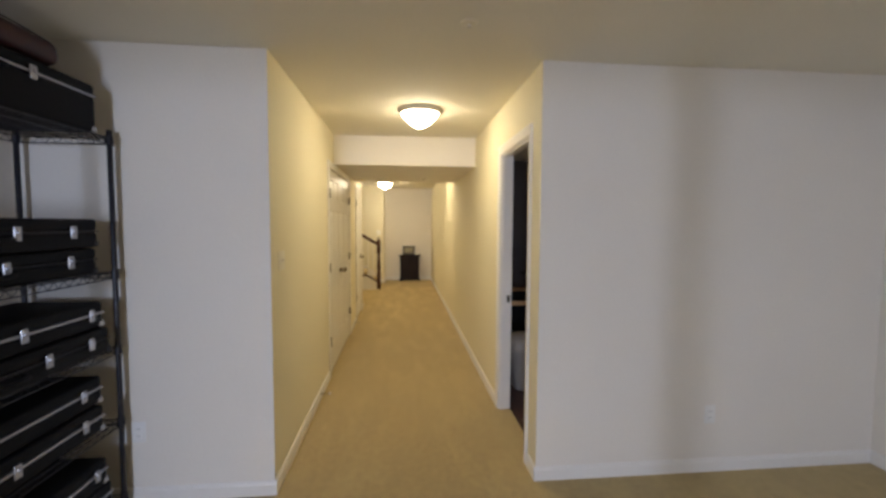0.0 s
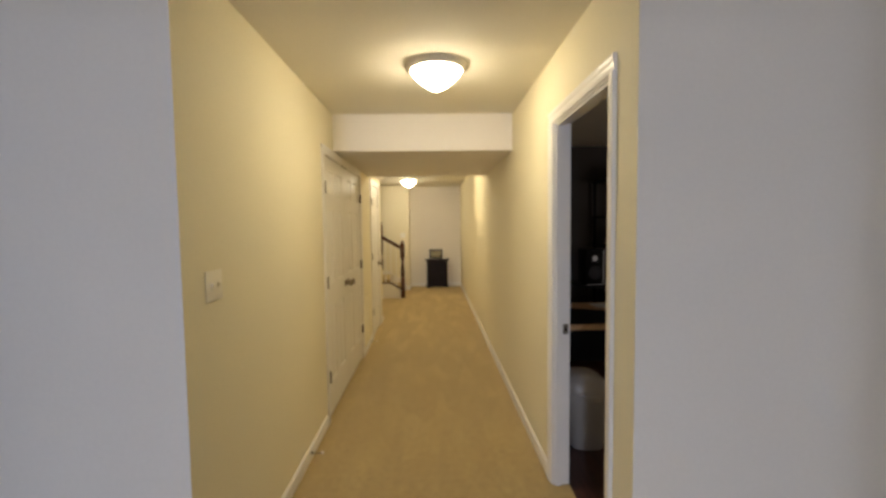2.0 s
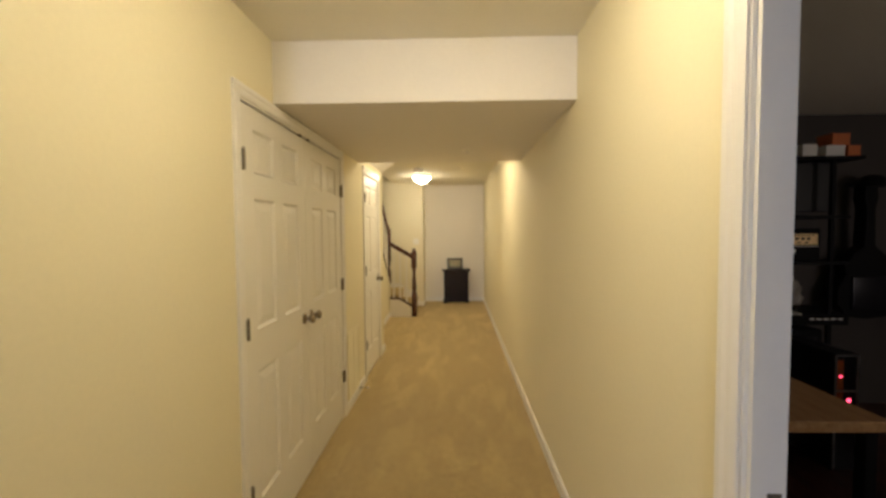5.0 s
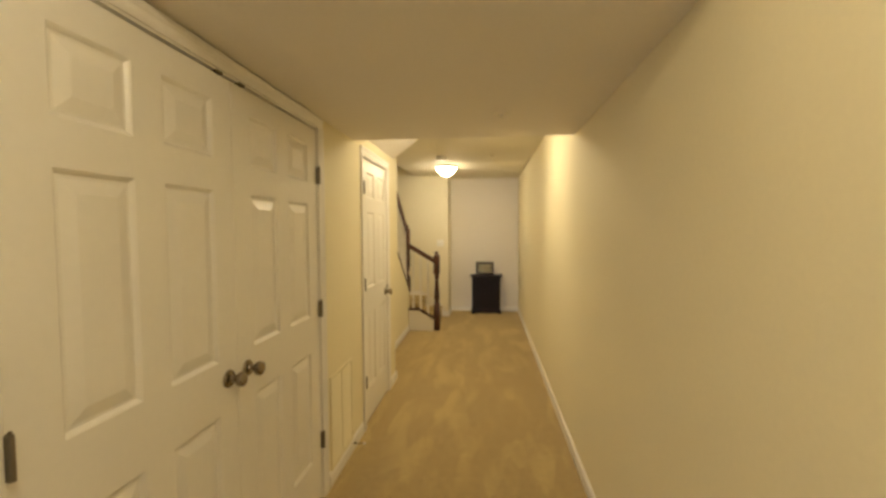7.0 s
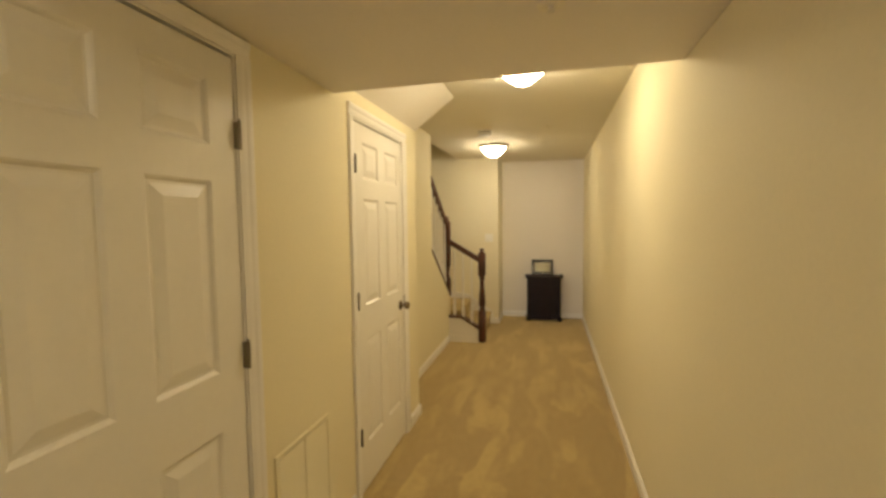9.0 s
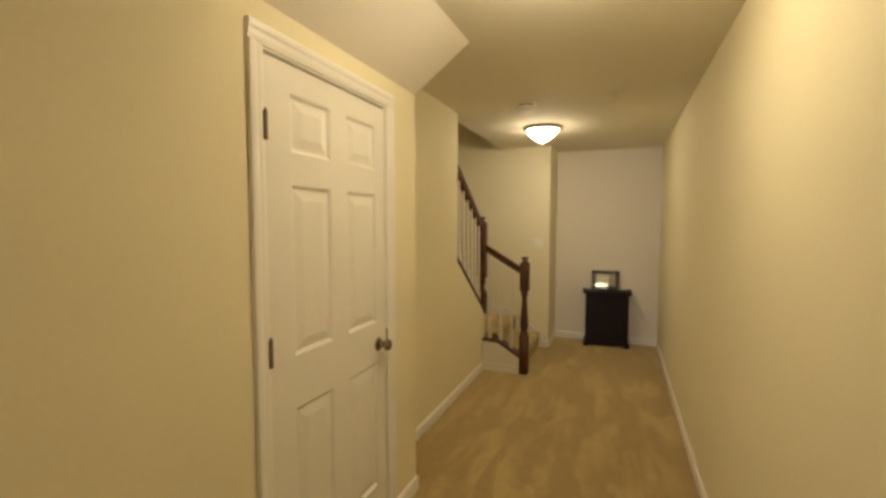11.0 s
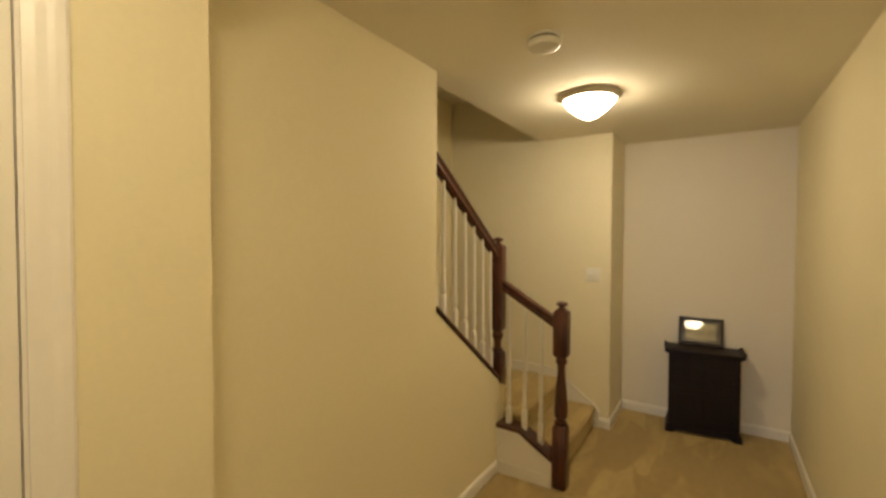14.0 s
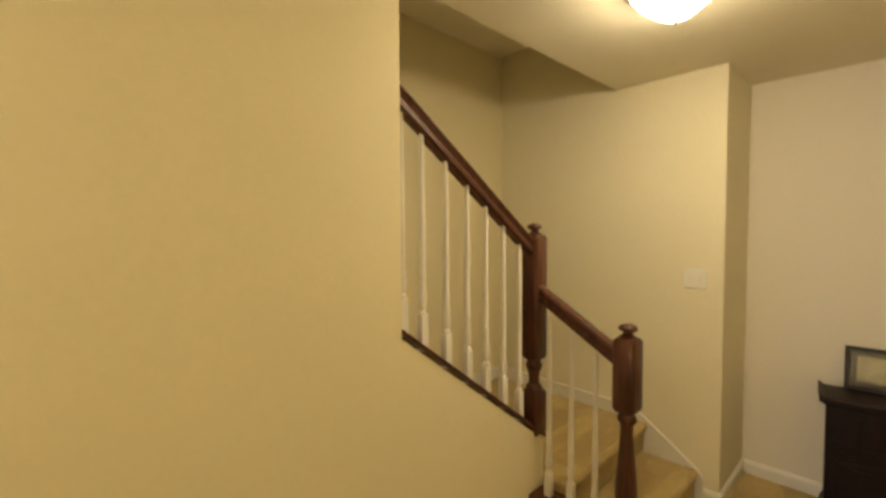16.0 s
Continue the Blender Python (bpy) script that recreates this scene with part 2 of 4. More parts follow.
def prism(poly, axis, a, b, bevel=0.0, bm=None):
    """A polygon of (u, v) swept along an axis from a to b: x: (y, z), y: (x, z), z: (x, y)."""
    bm = bm or bmesh.new()

    def at(u, v, w):
        return {"x": (w, u, v), "y": (u, w, v), "z": (u, v, w)}[axis]
    lo = [bm.verts.new(at(u, v, a)) for u, v in poly]
    hi = [bm.verts.new(at(u, v, b)) for u, v in poly]
    n = len(poly)
    fs = [bm.faces.new(lo[::-1]), bm.faces.new(hi)]
    fs += [bm.faces.new((lo[i], lo[(i + 1) % n], hi[(i + 1) % n], hi[i])) for i in range(n)]
    bmesh.ops.recalc_face_normals(bm, faces=fs)
    if bevel:
        bmesh.ops.bevel(bm, geom=list({e for f in fs for e in f.edges}), offset=bevel, segments=2, profile=0.5, affect="EDGES")
    return bm


def lathe(profile, steps=20, bm=None, m=None):
    """A profile of (radius, height) turned round z."""
    bm = bm or bmesh.new()
    rings, made = [], []
    for r, z in profile:
        if r < 1e-5:
            ring = [bm.verts.new((0, 0, z))]
        else:
            ring = [bm.verts.new((r * math.cos(2 * math.pi * i / steps), r * math.sin(2 * math.pi * i / steps), z)) for i in range(steps)]
        rings.append(ring)
        made += ring
    for a, b in zip(rings, rings[1:]):
        for i in range(steps):
            j = (i + 1) % steps
            if len(a) == 1 and len(b) > 1:
                bm.faces.new((a[0], b[j], b[i]))
            elif len(b) == 1 and len(a) > 1:
                bm.faces.new((a[i], a[j], b[0]))
            elif len(a) > 1:
                bm.faces.new((a[i], a[j], b[j], b[i]))
    for ring in (rings[0], rings[-1]):
        if len(ring) > 1:
            bm.faces.new(ring)
    if m is not None:
        bmesh.ops.transform(bm, matrix=m, verts=made)
    return bm


def rod(p, q, r, steps=10, bm=None):
    p, q = Vector(p), Vector(q)
    turn = (q - p).to_track_quat("Z", "Y").to_matrix().to_4x4()
    return lathe([(r, 0), (r, (q - p).length)], steps, bm, Matrix.Translation(p) @ turn)


def tube(points, r, steps=8, bm=None):
    """A round bar that follows the points."""
    bm = bm or bmesh.new()
    points = [Vector(p) for p in points]
    rings = []
    for i, p in enumerate(points):
        d = (points[min(i + 1, len(points) - 1)] - points[max(i - 1, 0)]).normalized()
        q = d.to_track_quat("Z", "Y")
        rings.append([bm.verts.new(p + q @ Vector((r * math.cos(2 * math.pi * k / steps), r * math.sin(2 * math.pi * k / steps), 0))) for k in range(steps)])
    for a, b in zip(rings, rings[1:]):
        for k in range(steps):
            bm.faces.new((a[k], a[(k + 1) % steps], b[(k + 1) % steps], b[k]))
    bm.faces.new(rings[0]), bm.faces.new(rings[-1])
    return bm


def structure(name, bm, mat, label, category="wall", m=None):
    ob = part(name, bm, mat, None, label, m)
    return tagged(ob, label, category, kind="structure")


def boxes(*rows):
    bm = bmesh.new()
    for r in rows:
        box(*r, bm=bm)
    return bm


# ---- the plan ----
H = 2.44                      # ceiling
WL, WR = -0.75, 0.75          # corridor walls
FRONT = 1.5                   # where the corridor leaves the first room
T = 0.095                     # wall thickness
SOF0, SOF1, SOFZ = 3.695, 5.57, 2.134
DD0, DD1 = 3.345, 4.925       # double door
D20, D21 = 5.755, 6.53        # closet door
RD0, RD1 = 1.715, 2.488       # doorway to the music room
DOORH = 2.082
JOG = 6.835                   # the corridor widens here
SW = -0.992                   # stair wall
SWE = 8.14                    # its end
BACK = 9.96                   # wall behind the stair
JX = -0.486                   # its corner
END = 10.5                    # end wall
RX0, RX1, RY0 = -2.0, 2.97, -4.5      # the first room
MX1, MY1 = 4.6, 5.25                  # the music room

structure("floor", boxes((RX0 - T, RX1 + T, RY0 - T, FRONT, -0.1, 0), (WL - T, WR + T, FRONT, JOG - T, -0.1, 0), (-2.14, WR + T, JOG - T, END + T, -0.1, 0)),
          M_CARPET, "tan cut-pile carpet with brushed patches and foot marks", "carpet")
structure("floor_music_room", box(WR + T, MX1 + T, FRONT + T, MY1 + T, -0.1, 0.0), M_DARKFLOOR, "dark reddish wooden floor in the unlit room", "floor")

structure("wall_left", prism([(WL, FRONT), (WL, DD0), (WL - T, DD0), (WL - T, FRONT + T)], "z", 0, H, bm=boxes((WL - T, WL, DD0, DD1, DOORH, H), (WL - T, WL, DD1, D20, 0, H),
                             (WL - T, WL, D20, D21, DOORH, H), (WL - T, WL, D21, JOG - T, 0, H))), M_CREAM, "cream painted corridor wall")
structure("wall_return", box(SW - 0.1, WL, JOG - T, JOG, 0, H), M_CREAM, "cream painted wall return beside the closet door")
structure("wall_right", prism([(WR, FRONT), (WR, RD0), (WR + T, RD0), (WR + T, FRONT + T)], "z", 0, H, bm=boxes((WR, WR + T, RD0, RD1, DOORH, H), (WR, WR + T, RD1, END, 0, H))), M_CREAM, "long cream painted corridor wall")
structure("wall_front_left", prism([(RX0, FRONT), (WL, FRONT), (WL - T, FRONT + T), (RX0, FRONT + T)], "z", 0, H), M_WHITE, "off-white painted wall of the first room")
structure("wall_front_right", prism([(WR, FRONT), (RX1, FRONT), (RX1, FRONT + T), (WR + T, FRONT + T)], "z", 0, H), M_WHITE, "off-white painted wall of the first room")
structure("wall_room_left", box(RX0 - T, RX0, RY0 - T, FRONT + T, 0, H), M_WHITE, "off-white painted side wall")
structure("wall_room_right", box(RX1, RX1 + T, RY0 - T, FRONT + T, 0, H), M_WHITE, "off-white painted side wall")
structure("wall_room_back", boxes((RX0, -1.22, RY0 - T, RY0, 0, H), (-0.78, RX1, RY0 - T, RY0, 0, H), (-1.22, -0.78, RY0 - T, RY0, 0, 0.8), (-1.22, -0.78, RY0 - T, RY0, 2.2, H)),
          M_WHITE, "off-white painted wall with a window")
# unseen, added to keep window light off the ceiling and the tops of the walls
structure("beam", box(RX0, RX1, -1.18, -1.05, 2.07, H), M_WHITE, "unseen off-white beam added behind the walker to shade ceiling and wall tops", "beam")
# unseen post, added so the window light leaves a soft stripe on wall_front_right
structure("shadow_post", lathe([(0, 0), (0.075, 0), (0.075, 0.012), (0.036, 0.014), (0.036, H - 0.014), (0.075, H - 0.012), (0.075, H), (0, H)], 24, m=pose(0.405, -1.30, 0)), M_WHITE, "unseen off-white post added behind the walker to cast a soft shadow stripe", "post")
structure("wall_music_back", box(WR + T, MX1, MY1, MY1 + T, 0, H), M_DARKWALL, "grey-brown wall with the room's darkness put into its paint")
structure("wall_music_right", box(MX1, MX1 + T, FRONT, MY1 + T, 0, H), M_DARKWALL, "grey-brown wall with the room's darkness put into its paint")
structure("wall_music_front", boxes((RX1 + T, 3.2, FRONT, FRONT + T, 0, H), (4.3, MX1, FRONT, FRONT + T, 0, H), (3.2, 4.3, FRONT, FRONT + T, 0, 1.0), (3.2, 4.3, FRONT, FRONT + T, 2.0, H)), M_DARKWALL, "grey-brown wall with the room's darkness put into its paint")
structure("wall_end", box(JX - T, WR + T, END, END + T, 0, H), M_WHITE, "off-white painted end wall")
structure("wall_jog", box(JX - T, JX, BACK + T, END, 0, H), M_PALE, "cream painted wall return")
structure("wall_stair_back", box(-2.02, JX, BACK, BACK + T, 0, 2.91), M_PALE, "cream painted wall behind the stair")
structure("wall_stair_left", box(-2.14, -2.02, JOG - T, BACK + T, 0, 2.91), M_CREAM, "cream painted wall of the stairwell")
structure("wall_stair_far", box(-2.02, SW - 0.1, JOG - T, JOG, 0, 2.91), M_CREAM, "cream painted wall of the stairwell")
# stair wall: full height, then a sloping top under the balusters
structure("wall_stair", prism([(JOG, 0), (8.985, 0), (8.985, 0.555), (SWE, 1.19), (SWE, H), (JOG, H)], "x", SW - 0.1, SW), M_CREAM, "cream painted stair wall with a sloping top")
structure("wall_closet", boxes((-1.6, -1.5, 2.9, 6.6, 0, H), (-1.5, WL - T, 2.8, 2.9, 0, H), (-1.5, WL - T, 5.3, 5.4, 0, H), (-1.5, WL - T, 6.6, 6.68, 0, H)), M_WHITE, "plain closet walls behind the doors")

structure("ceiling", boxes((RX0 - T, RX1 + T, RY0 - T, FRONT + T, H, H + 0.12), (WL - T, WR + T, FRONT + T, JOG, H, H + 0.12), (-1.1, WR + T, JOG, END + T, H, H + 0.12),
                           (WR + T, MX1 + T, FRONT + T, MY1 + T, H, H + 0.12), (-1.62, WL - T, 2.8, JOG - T, H, H + 0.12)), M_CEIL, "flat painted ceiling", "ceiling")
structure("ceiling_stairwell", boxes((-2.14, -1.0, JOG - T, BACK + T, 2.91, 3.03), (-1.1, -1.0, JOG - T, BACK + T, H + 0.12, 2.91)), M_CEIL, "painted stairwell ceiling", "ceiling")
structure("soffit", box(WL, WR, SOF0, SOF1, SOFZ, H, 0.002), M_WHITE, "boxed-in soffit across the corridor, off-white paint", "soffit")
structure("soffit_sloped", prism([(WL, 2.21), (-0.44, H), (WL, H)], "y", SOF1, JOG), M_WHITE, "slanted boxing between wall and ceiling above the closet door", "soffit")


# baseboards, with a small moulded top
BASE = [(0, 0), (0.013, 0), (0.013, 0.062), (0.009, 0.072), (0.005, 0.08), (0, 0.082)]


def baseboard(x0, y0, x1, y1, label="white moulded baseboard along the carpet"):
    """Runs from one floor point to another; the room lies to the left of the way."""
    d = Vector((x1 - x0, y1 - y0, 0))
    turn = math.degrees(math.atan2(d.y, d.x))
    bm = prism([(u, v) for u, v in BASE], "x", 0, d.length)
    return structure("baseboard", bm, M_TRIM, label, "baseboard", pose(x0, y0, 0, 0, 0, turn))


baseboard(WL, DD0 - 0.07, WL, FRONT)
baseboard(WL, D20 - 0.07, WL, DD1 + 0.07)
baseboard(WL, JOG, WL, D21 + 0.07)
baseboard(SW, JOG, WL + 0.013, JOG)
baseboard(SW, 8.9, SW, JOG + 0.013)
baseboard(WR, FRONT, WR, RD0 - 0.07)
baseboard(WR, RD1 + 0.07, WR, END)
baseboard(WR, END, JX, END)
baseboard(JX, END, JX, BACK)
baseboard(JX + 0.013, BACK, -0.575, BACK)
baseboard(WL + 0.013, FRONT, RX0, FRONT)
baseboard(RX1, FRONT, WR - 0.013, FRONT)
baseboard(RX1, RY0, RX1, FRONT)
baseboard(RX0, FRONT, RX0, RY0)


# ---- lamps ----
def ceiling_lamp(x, y, glass=M_GLOW):
    lamp = empty("ceiling_lamp", pose(x, y, H), "lit flush ceiling lamp with frosted glass dome and nickel rim", "ceiling lamp", "flush ceiling lamps")
    part("canopy", lathe([(0.0, -0.001), (0.180, -0.001), (0.182, -0.006), (0.177, -0.013), (0.168, -0.018), (0.164, -0.028), (0.157, -0.034), (0.150, -0.034), (0.150, -0.022), (0, -0.022)], 44), M_RIM, lamp, "brushed nickel rim", smooth=True)
    prof = [(0.148, -0.026), (0.146, -0.038), (0.137, -0.052), (0.121, -0.070), (0.102, -0.088), (0.081, -0.105), (0.060, -0.120), (0.041, -0.131), (0.024, -0.139), (0.010, -0.142), (0, -0.143)]
    part("glass_dome", lathe(prof, 44), glass, lamp, "glowing frosted glass", smooth=True)
    # pale ivory puts the lamplight on the finial into its colour
    part("finial", lathe([(0, -0.139), (0.010, -0.142), (0.011, -0.146), (0.006, -0.149), (0.009, -0.153), (0.005, -0.159), (0, -0.161)], 14), M_IVORY, lamp, smooth=True)
    return lamp


ceiling_lamp(0.105, 2.63, M_GLOW_FIRST)
ceiling_lamp(0.094, 6.25, M_GLOW_DIM)
ceiling_lamp(-0.42, 8.94)


# ---- doors ----
PANEL_Z = ((1.75, 1.95), (1.04, 1.64), (0.25, 0.85))
PANEL_Y = ((0.115, 0.332), (0.436, 0.66))


def panel_mesh(w, h):
    """A moulded door panel: ogee groove sunk into the slab and a raised field with sloping edges."""
    bm = bmesh.new()
    rings = [(0.0, 0.0), (0.006, -0.004), (0.012, -0.0105), (0.020, -0.0105), (0.050, -0.002), (0.054, -0.001)]
    made = []
    for inset, z in rings:
        made.append([bm.verts.new((z, y, v)) for y, v in ((inset, inset), (w - inset, inset), (w - inset, h - inset), (inset, h - inset))])
    for a, b in zip(made, made[1:]):
        for i in range(4):
            bm.faces.new((a[i], a[(i + 1) % 4], b[(i + 1) % 4], b[i]))
    bm.faces.new(made[-1])
    return mesh_of("panel", bm, M_DOOR)


PANELS = {}


def door_slab(parent, width, height=2.042):
    """Stiles and rails round six panels; the face lies at x = 0 and the hinge edge at y = 0."""
    ys = [0.0, *PANEL_Y[0], *PANEL_Y[1], width]
    zs = [0.0, *PANEL_Z[2], *PANEL_Z[1], *PANEL_Z[0], height]
    bm = bmesh.new()
    grid = [[bm.verts.new((0, y, z)) for z in zs] for y in ys]
    for i in range(5):
        for j in range(7):
            if not (i in (1, 3) and j in (1, 3, 5)):
                bm.faces.new((grid[i][j], grid[i + 1][j], grid[i + 1][j + 1], grid[i][j + 1]))
    d = -0.035
    b = [bm.verts.new((d, y, z)) for y, z in ((0, 0), (width, 0), (width, height), (0, height))]
    bm.faces.new(b)
    lo, hi = [g[0] for g in grid], [g[-1] for g in grid]
    bm.faces.new((*lo, b[1], b[0]))
    bm.faces.new((*hi, b[2], b[3]))
    bm.faces.new((*grid[0], b[3], b[0]))
    bm.faces.new((*grid[-1], b[2], b[1]))
    slab = part("slab", bm, M_DOOR, parent)
    for y0, y1 in PANEL_Y:
        for z0, z1 in PANEL_Z:
            key = (round(y1 - y0, 3), round(z1 - z0, 3))
            if key not in PANELS:
                PANELS[key] = panel_mesh(*key)
            shared("panel", PANELS[key], slab, pose(0, y0, z0))
    return slab


def hinge(parent, y, z):
    """Barrel and two leaves, standing just proud of slab and casing."""
    bm = lathe([(0, -0.045), (0.0065, -0.045), (0.0065, 0.045), (0, 0.045)], 12, m=pose(0.017, 0, 0))
    for s in (-1, 1):
        box(-0.002, 0.014, 0.001 * s if s > 0 else -0.007, 0.007 if s > 0 else -0.001, -0.044, 0.044, bm=bm)
    lathe([(0, 0.045), (0.004, 0.047), (0.0035, 0.053), (0, 0.054)], 8, bm, pose(0.017, 0, 0))
    return part("hinge", bm, M_HINGE, parent, "steel butt hinge", pose(0.0, y, z), smooth=True)


def knob(parent, y, z):
    k = part("knob", lathe([(0, 0), (0.032, 0), (0.032, 0.005), (0.028, 0.010), (0.015, 0.013), (0.011, 0.020), (0.012, 0.030), (0.021, 0.036), (0.0265, 0.045), (0.0275, 0.053), (0.024, 0.061), (0.014, 0.066), (0, 0.067)], 24),
             M_NICKEL, parent, "round satin nickel knob", pose(0, y, z, 0, 90, 0), smooth=True)
    return k


CASING = [(0, 0), (0.006, 0), (0.008, 0.006), (0.011, 0.017), (0.012, 0.032), (0.016, 0.042), (0.017, 0.056), (0.014, 0.062), (0, 0.062)]


def casing(parent, face, sign, y0, y1, top, head=1.0):
    """Moulded casing round an opening: two legs and a head, mitred by butting. sign: the way that the room lies from the wall's face."""
    def leg(y, way, z1, name):
        bm = prism([(face + sign * u, y + way * v) for u, v in CASING], "z", 0.0, z1)
        part(name, bm, M_TRIM, parent)
    leg(y0, -1, top, "casing_leg")
    leg(y1, 1, top, "casing_leg")
    bm = prism([(face + sign * u, top + v * head) for u, v in CASING], "y", y0 - 0.062, y1 + 0.062)
    part("casing_head", bm, M_TRIM, parent)


def jamb(parent, x0, x1, y0, y1, top, th=0.018):
    part("jamb", box(x0, x1, y0, y0 + th, 0, top - th), M_TRIM, parent)
    part("jamb", box(x0, x1, y1 - th, y1, 0, top - th), M_TRIM, parent)
    part("head_jamb", box(x0, x1, y0, y1, top - th, top), M_TRIM, parent)


def door_frame(name, label, x0, x1, face, sign, y0, y1, head=1.0):
    ob = tagged(new(name), label, "door frame", kind="structure")
    jamb(ob, x0, x1, y0, y1, DOORH)
    casing(ob, face, sign, y0 + 0.012, y1 - 0.012, DOORH - 0.010, head)
    return ob


FACE = WL - 0.004
door_frame("door_frame_1", "white moulded casing round the double closet doors", WL - T, WL - 0.001, WL, 1, DD0, DD1, 0.88)
door_frame("door_frame_2", "white moulded casing round the closet door", WL - T, WL - 0.001, WL, 1, D20, D21)
frame_3 = door_frame("door_frame_3", "white moulded casing of the open doorway to the music room", WR + 0.001, WR + T, WR, -1, RD0, RD1)
for y0, y1 in ((RD0 + 0.018, RD0 + 0.030), (RD1 - 0.030, RD1 - 0.018)):
    part("door_stop", box(WR + 0.012, WR + 0.045, y0, y1, 0, DOORH - 0.03), M_TRIM, frame_3)
part("door_stop", box(WR + 0.012, WR + 0.045, RD0 + 0.03, RD1 - 0.03, DOORH - 0.03, DOORH - 0.018), M_TRIM, frame_3)
strike = part("strike_plate", box(WR + 0.055, WR + 0.085, RD1 - 0.0205, RD1 - 0.0175, 0.885, 0.945, 0.001), M_HINGE, frame_3, "steel strike plate")
part("latch_hole", box(WR + 0.064, WR + 0.076, RD1 - 0.0212, RD1 - 0.0195, 0.903, 0.927), M_BLACK, strike)

SLAB = (DD1 - DD0 - 2 * 0.021 - 0.004) / 2
door_1 = tagged(new("door_1"), "closed white six-panel closet door, half of a double door", "door", "double closet doors", "structure")
door_1.matrix_basis = pose(FACE, DD0 + 0.021, 0.012)
door_slab(door_1, SLAB)
for z in (0.325, 1.066, 1.797):
    hinge(door_1, -0.003, z)
knob(door_1, SLAB - 0.058, 0.968)
part("roller_catch", box(-0.012, 0.004, SLAB - 0.085, SLAB - 0.045, 2.047, 2.056), M_HINGE, door_1, "dark roller catch on the top edge")
# the other leaf is the mirror image: hinges at the far side
door_2 = tagged(new("door_2"), "closed white six-panel closet door, half of a double door", "door", "double closet doors", "structure")
door_2.matrix_basis = pose(FACE, DD0 + 0.021 + SLAB + 0.004, 0.012)
door_slab(door_2, SLAB)
for z in (0.325, 1.066, 1.797):
    hinge(door_2, SLAB + 0.003, z)
knob(door_2, 0.058, 0.968)
part("roller_catch", box(-0.012, 0.004, 0.045, 0.085, 2.047, 2.056), M_HINGE, door_2, "dark roller catch on the top edge")

door_3 = tagged(new("door_3"), "closed white six-panel closet door with nickel knob", "door", kind="structure")
door_3.matrix_basis = pose(FACE, D20 + 0.021, 0.012)
door_slab(door_3, D21 - D20 - 0.042)
for z in (0.335, 1.085, 1.815):
    hinge(door_3, -0.013, z)
knob(door_3, D21 - D20 - 0.042 - 0.062, 0.935)
part("strike_lip", box(0.0, 0.010, D21 - D20 - 0.036, D21 - D20 - 0.028, 0.935, 0.995, 0.002), M_HINGE, door_3, "dark strike lip on the casing")


# ---- wall fittings ----
def switch_plate(m, gangs, label, mat=None):
    mat = mat or M_PLASTIC
    s = empty("light_switch", m, label, "light switch")
    w = 0.07 + 0.046 * (gangs - 1)
    part("plate", box(-w / 2, w / 2, -0.006, 0, -0.057, 0.057, 0.003, seg=2), mat, s, smooth=True)
    for i in range(gangs):
        x = (i - (gangs - 1) / 2) * 0.046
        part("toggle", prism([(-0.006, -0.011), (-0.017, 0.004), (-0.013, 0.010), (-0.006, 0.011)], "x", x - 0.005, x + 0.005, 0.001), mat, s)
        # thin darker plate that draws the shadow round the toggle
        part("toggle_shadow", box(x - 0.0065, x + 0.0065, -0.0068, -0.0058, -0.0125, 0.0125), M_RIM, s)
        for z in (-0.03, 0.03):
            part("screw", lathe([(0, 0), (0.003, 0), (0.002, 0.0012), (0, 0.0015)], 8, m=pose(x, -0.006, z, 90)), mat, s)
    return s


def outlet(m, label):
    s = empty("wall_outlet", m, label, "wall outlet", "wall outlets")
    part("plate", box(-0.035, 0.035, -0.006, 0, -0.057, 0.057, 0.003, seg=2), M_PLASTIC, s, smooth=True)
    for z in (-0.02, 0.02):
        rec = part("receptacle", box(-0.016, 0.016, -0.009, -0.005, z - 0.014, z + 0.014, 0.003, seg=2), M_PLASTIC, s, smooth=True)
        for x in (-0.006, 0.006):
            part("slot", box(x - 0.001, x + 0.001, -0.0095, -0.0085, z - 0.003, z + 0.006), M_BLACK, rec)
    return s


switch_plate(pose(WL, 1.695, 1.30, 0, 0, 90), 2, "ivory double light switch on the cream corridor wall", M_IVORY)
switch_plate(pose(-0.625, BACK, 1.275), 2, "white double light switch on the wall beside the stair")
outlet(pose(-1.455, FRONT, 0.39), "white duplex outlet low on the off-white wall")
outlet(pose(1.845, FRONT, 0.36), "white duplex outlet low on the off-white wall")

vent = empty("return_air_grille", pose(WL, 5.235, 0.36), "cream painted return-air grille low on the corridor wall", "air grille")
VW, VH = 0.40, 0.565
part("frame", box(0, 0.009, -VW / 2, VW / 2, VH / 2 - 0.022, VH / 2, 0.002), M_CREAM, vent)
part("frame", box(0, 0.009, -VW / 2, VW / 2, -VH / 2, -VH / 2 + 0.022, 0.002), M_CREAM, vent)
for s in (-1, 1):
    part("frame", box(0, 0.009, s * VW / 2 - (0.022 if s > 0 else 0), s * VW / 2 + (0.022 if s < 0 else 0), -VH / 2 + 0.022, VH / 2 - 0.022, 0.002), M_CREAM, vent)
part("mullion", box(0.001, 0.008, -0.006, 0.006, -VH / 2 + 0.022, VH / 2 - 0.022), M_CREAM, vent)
part("backing", box(0.0004, 0.0012, -VW / 2 + 0.022, VW / 2 - 0.022, -VH / 2 + 0.022, VH / 2 - 0.022), M_GREY, vent, "grey shade behind the slats")
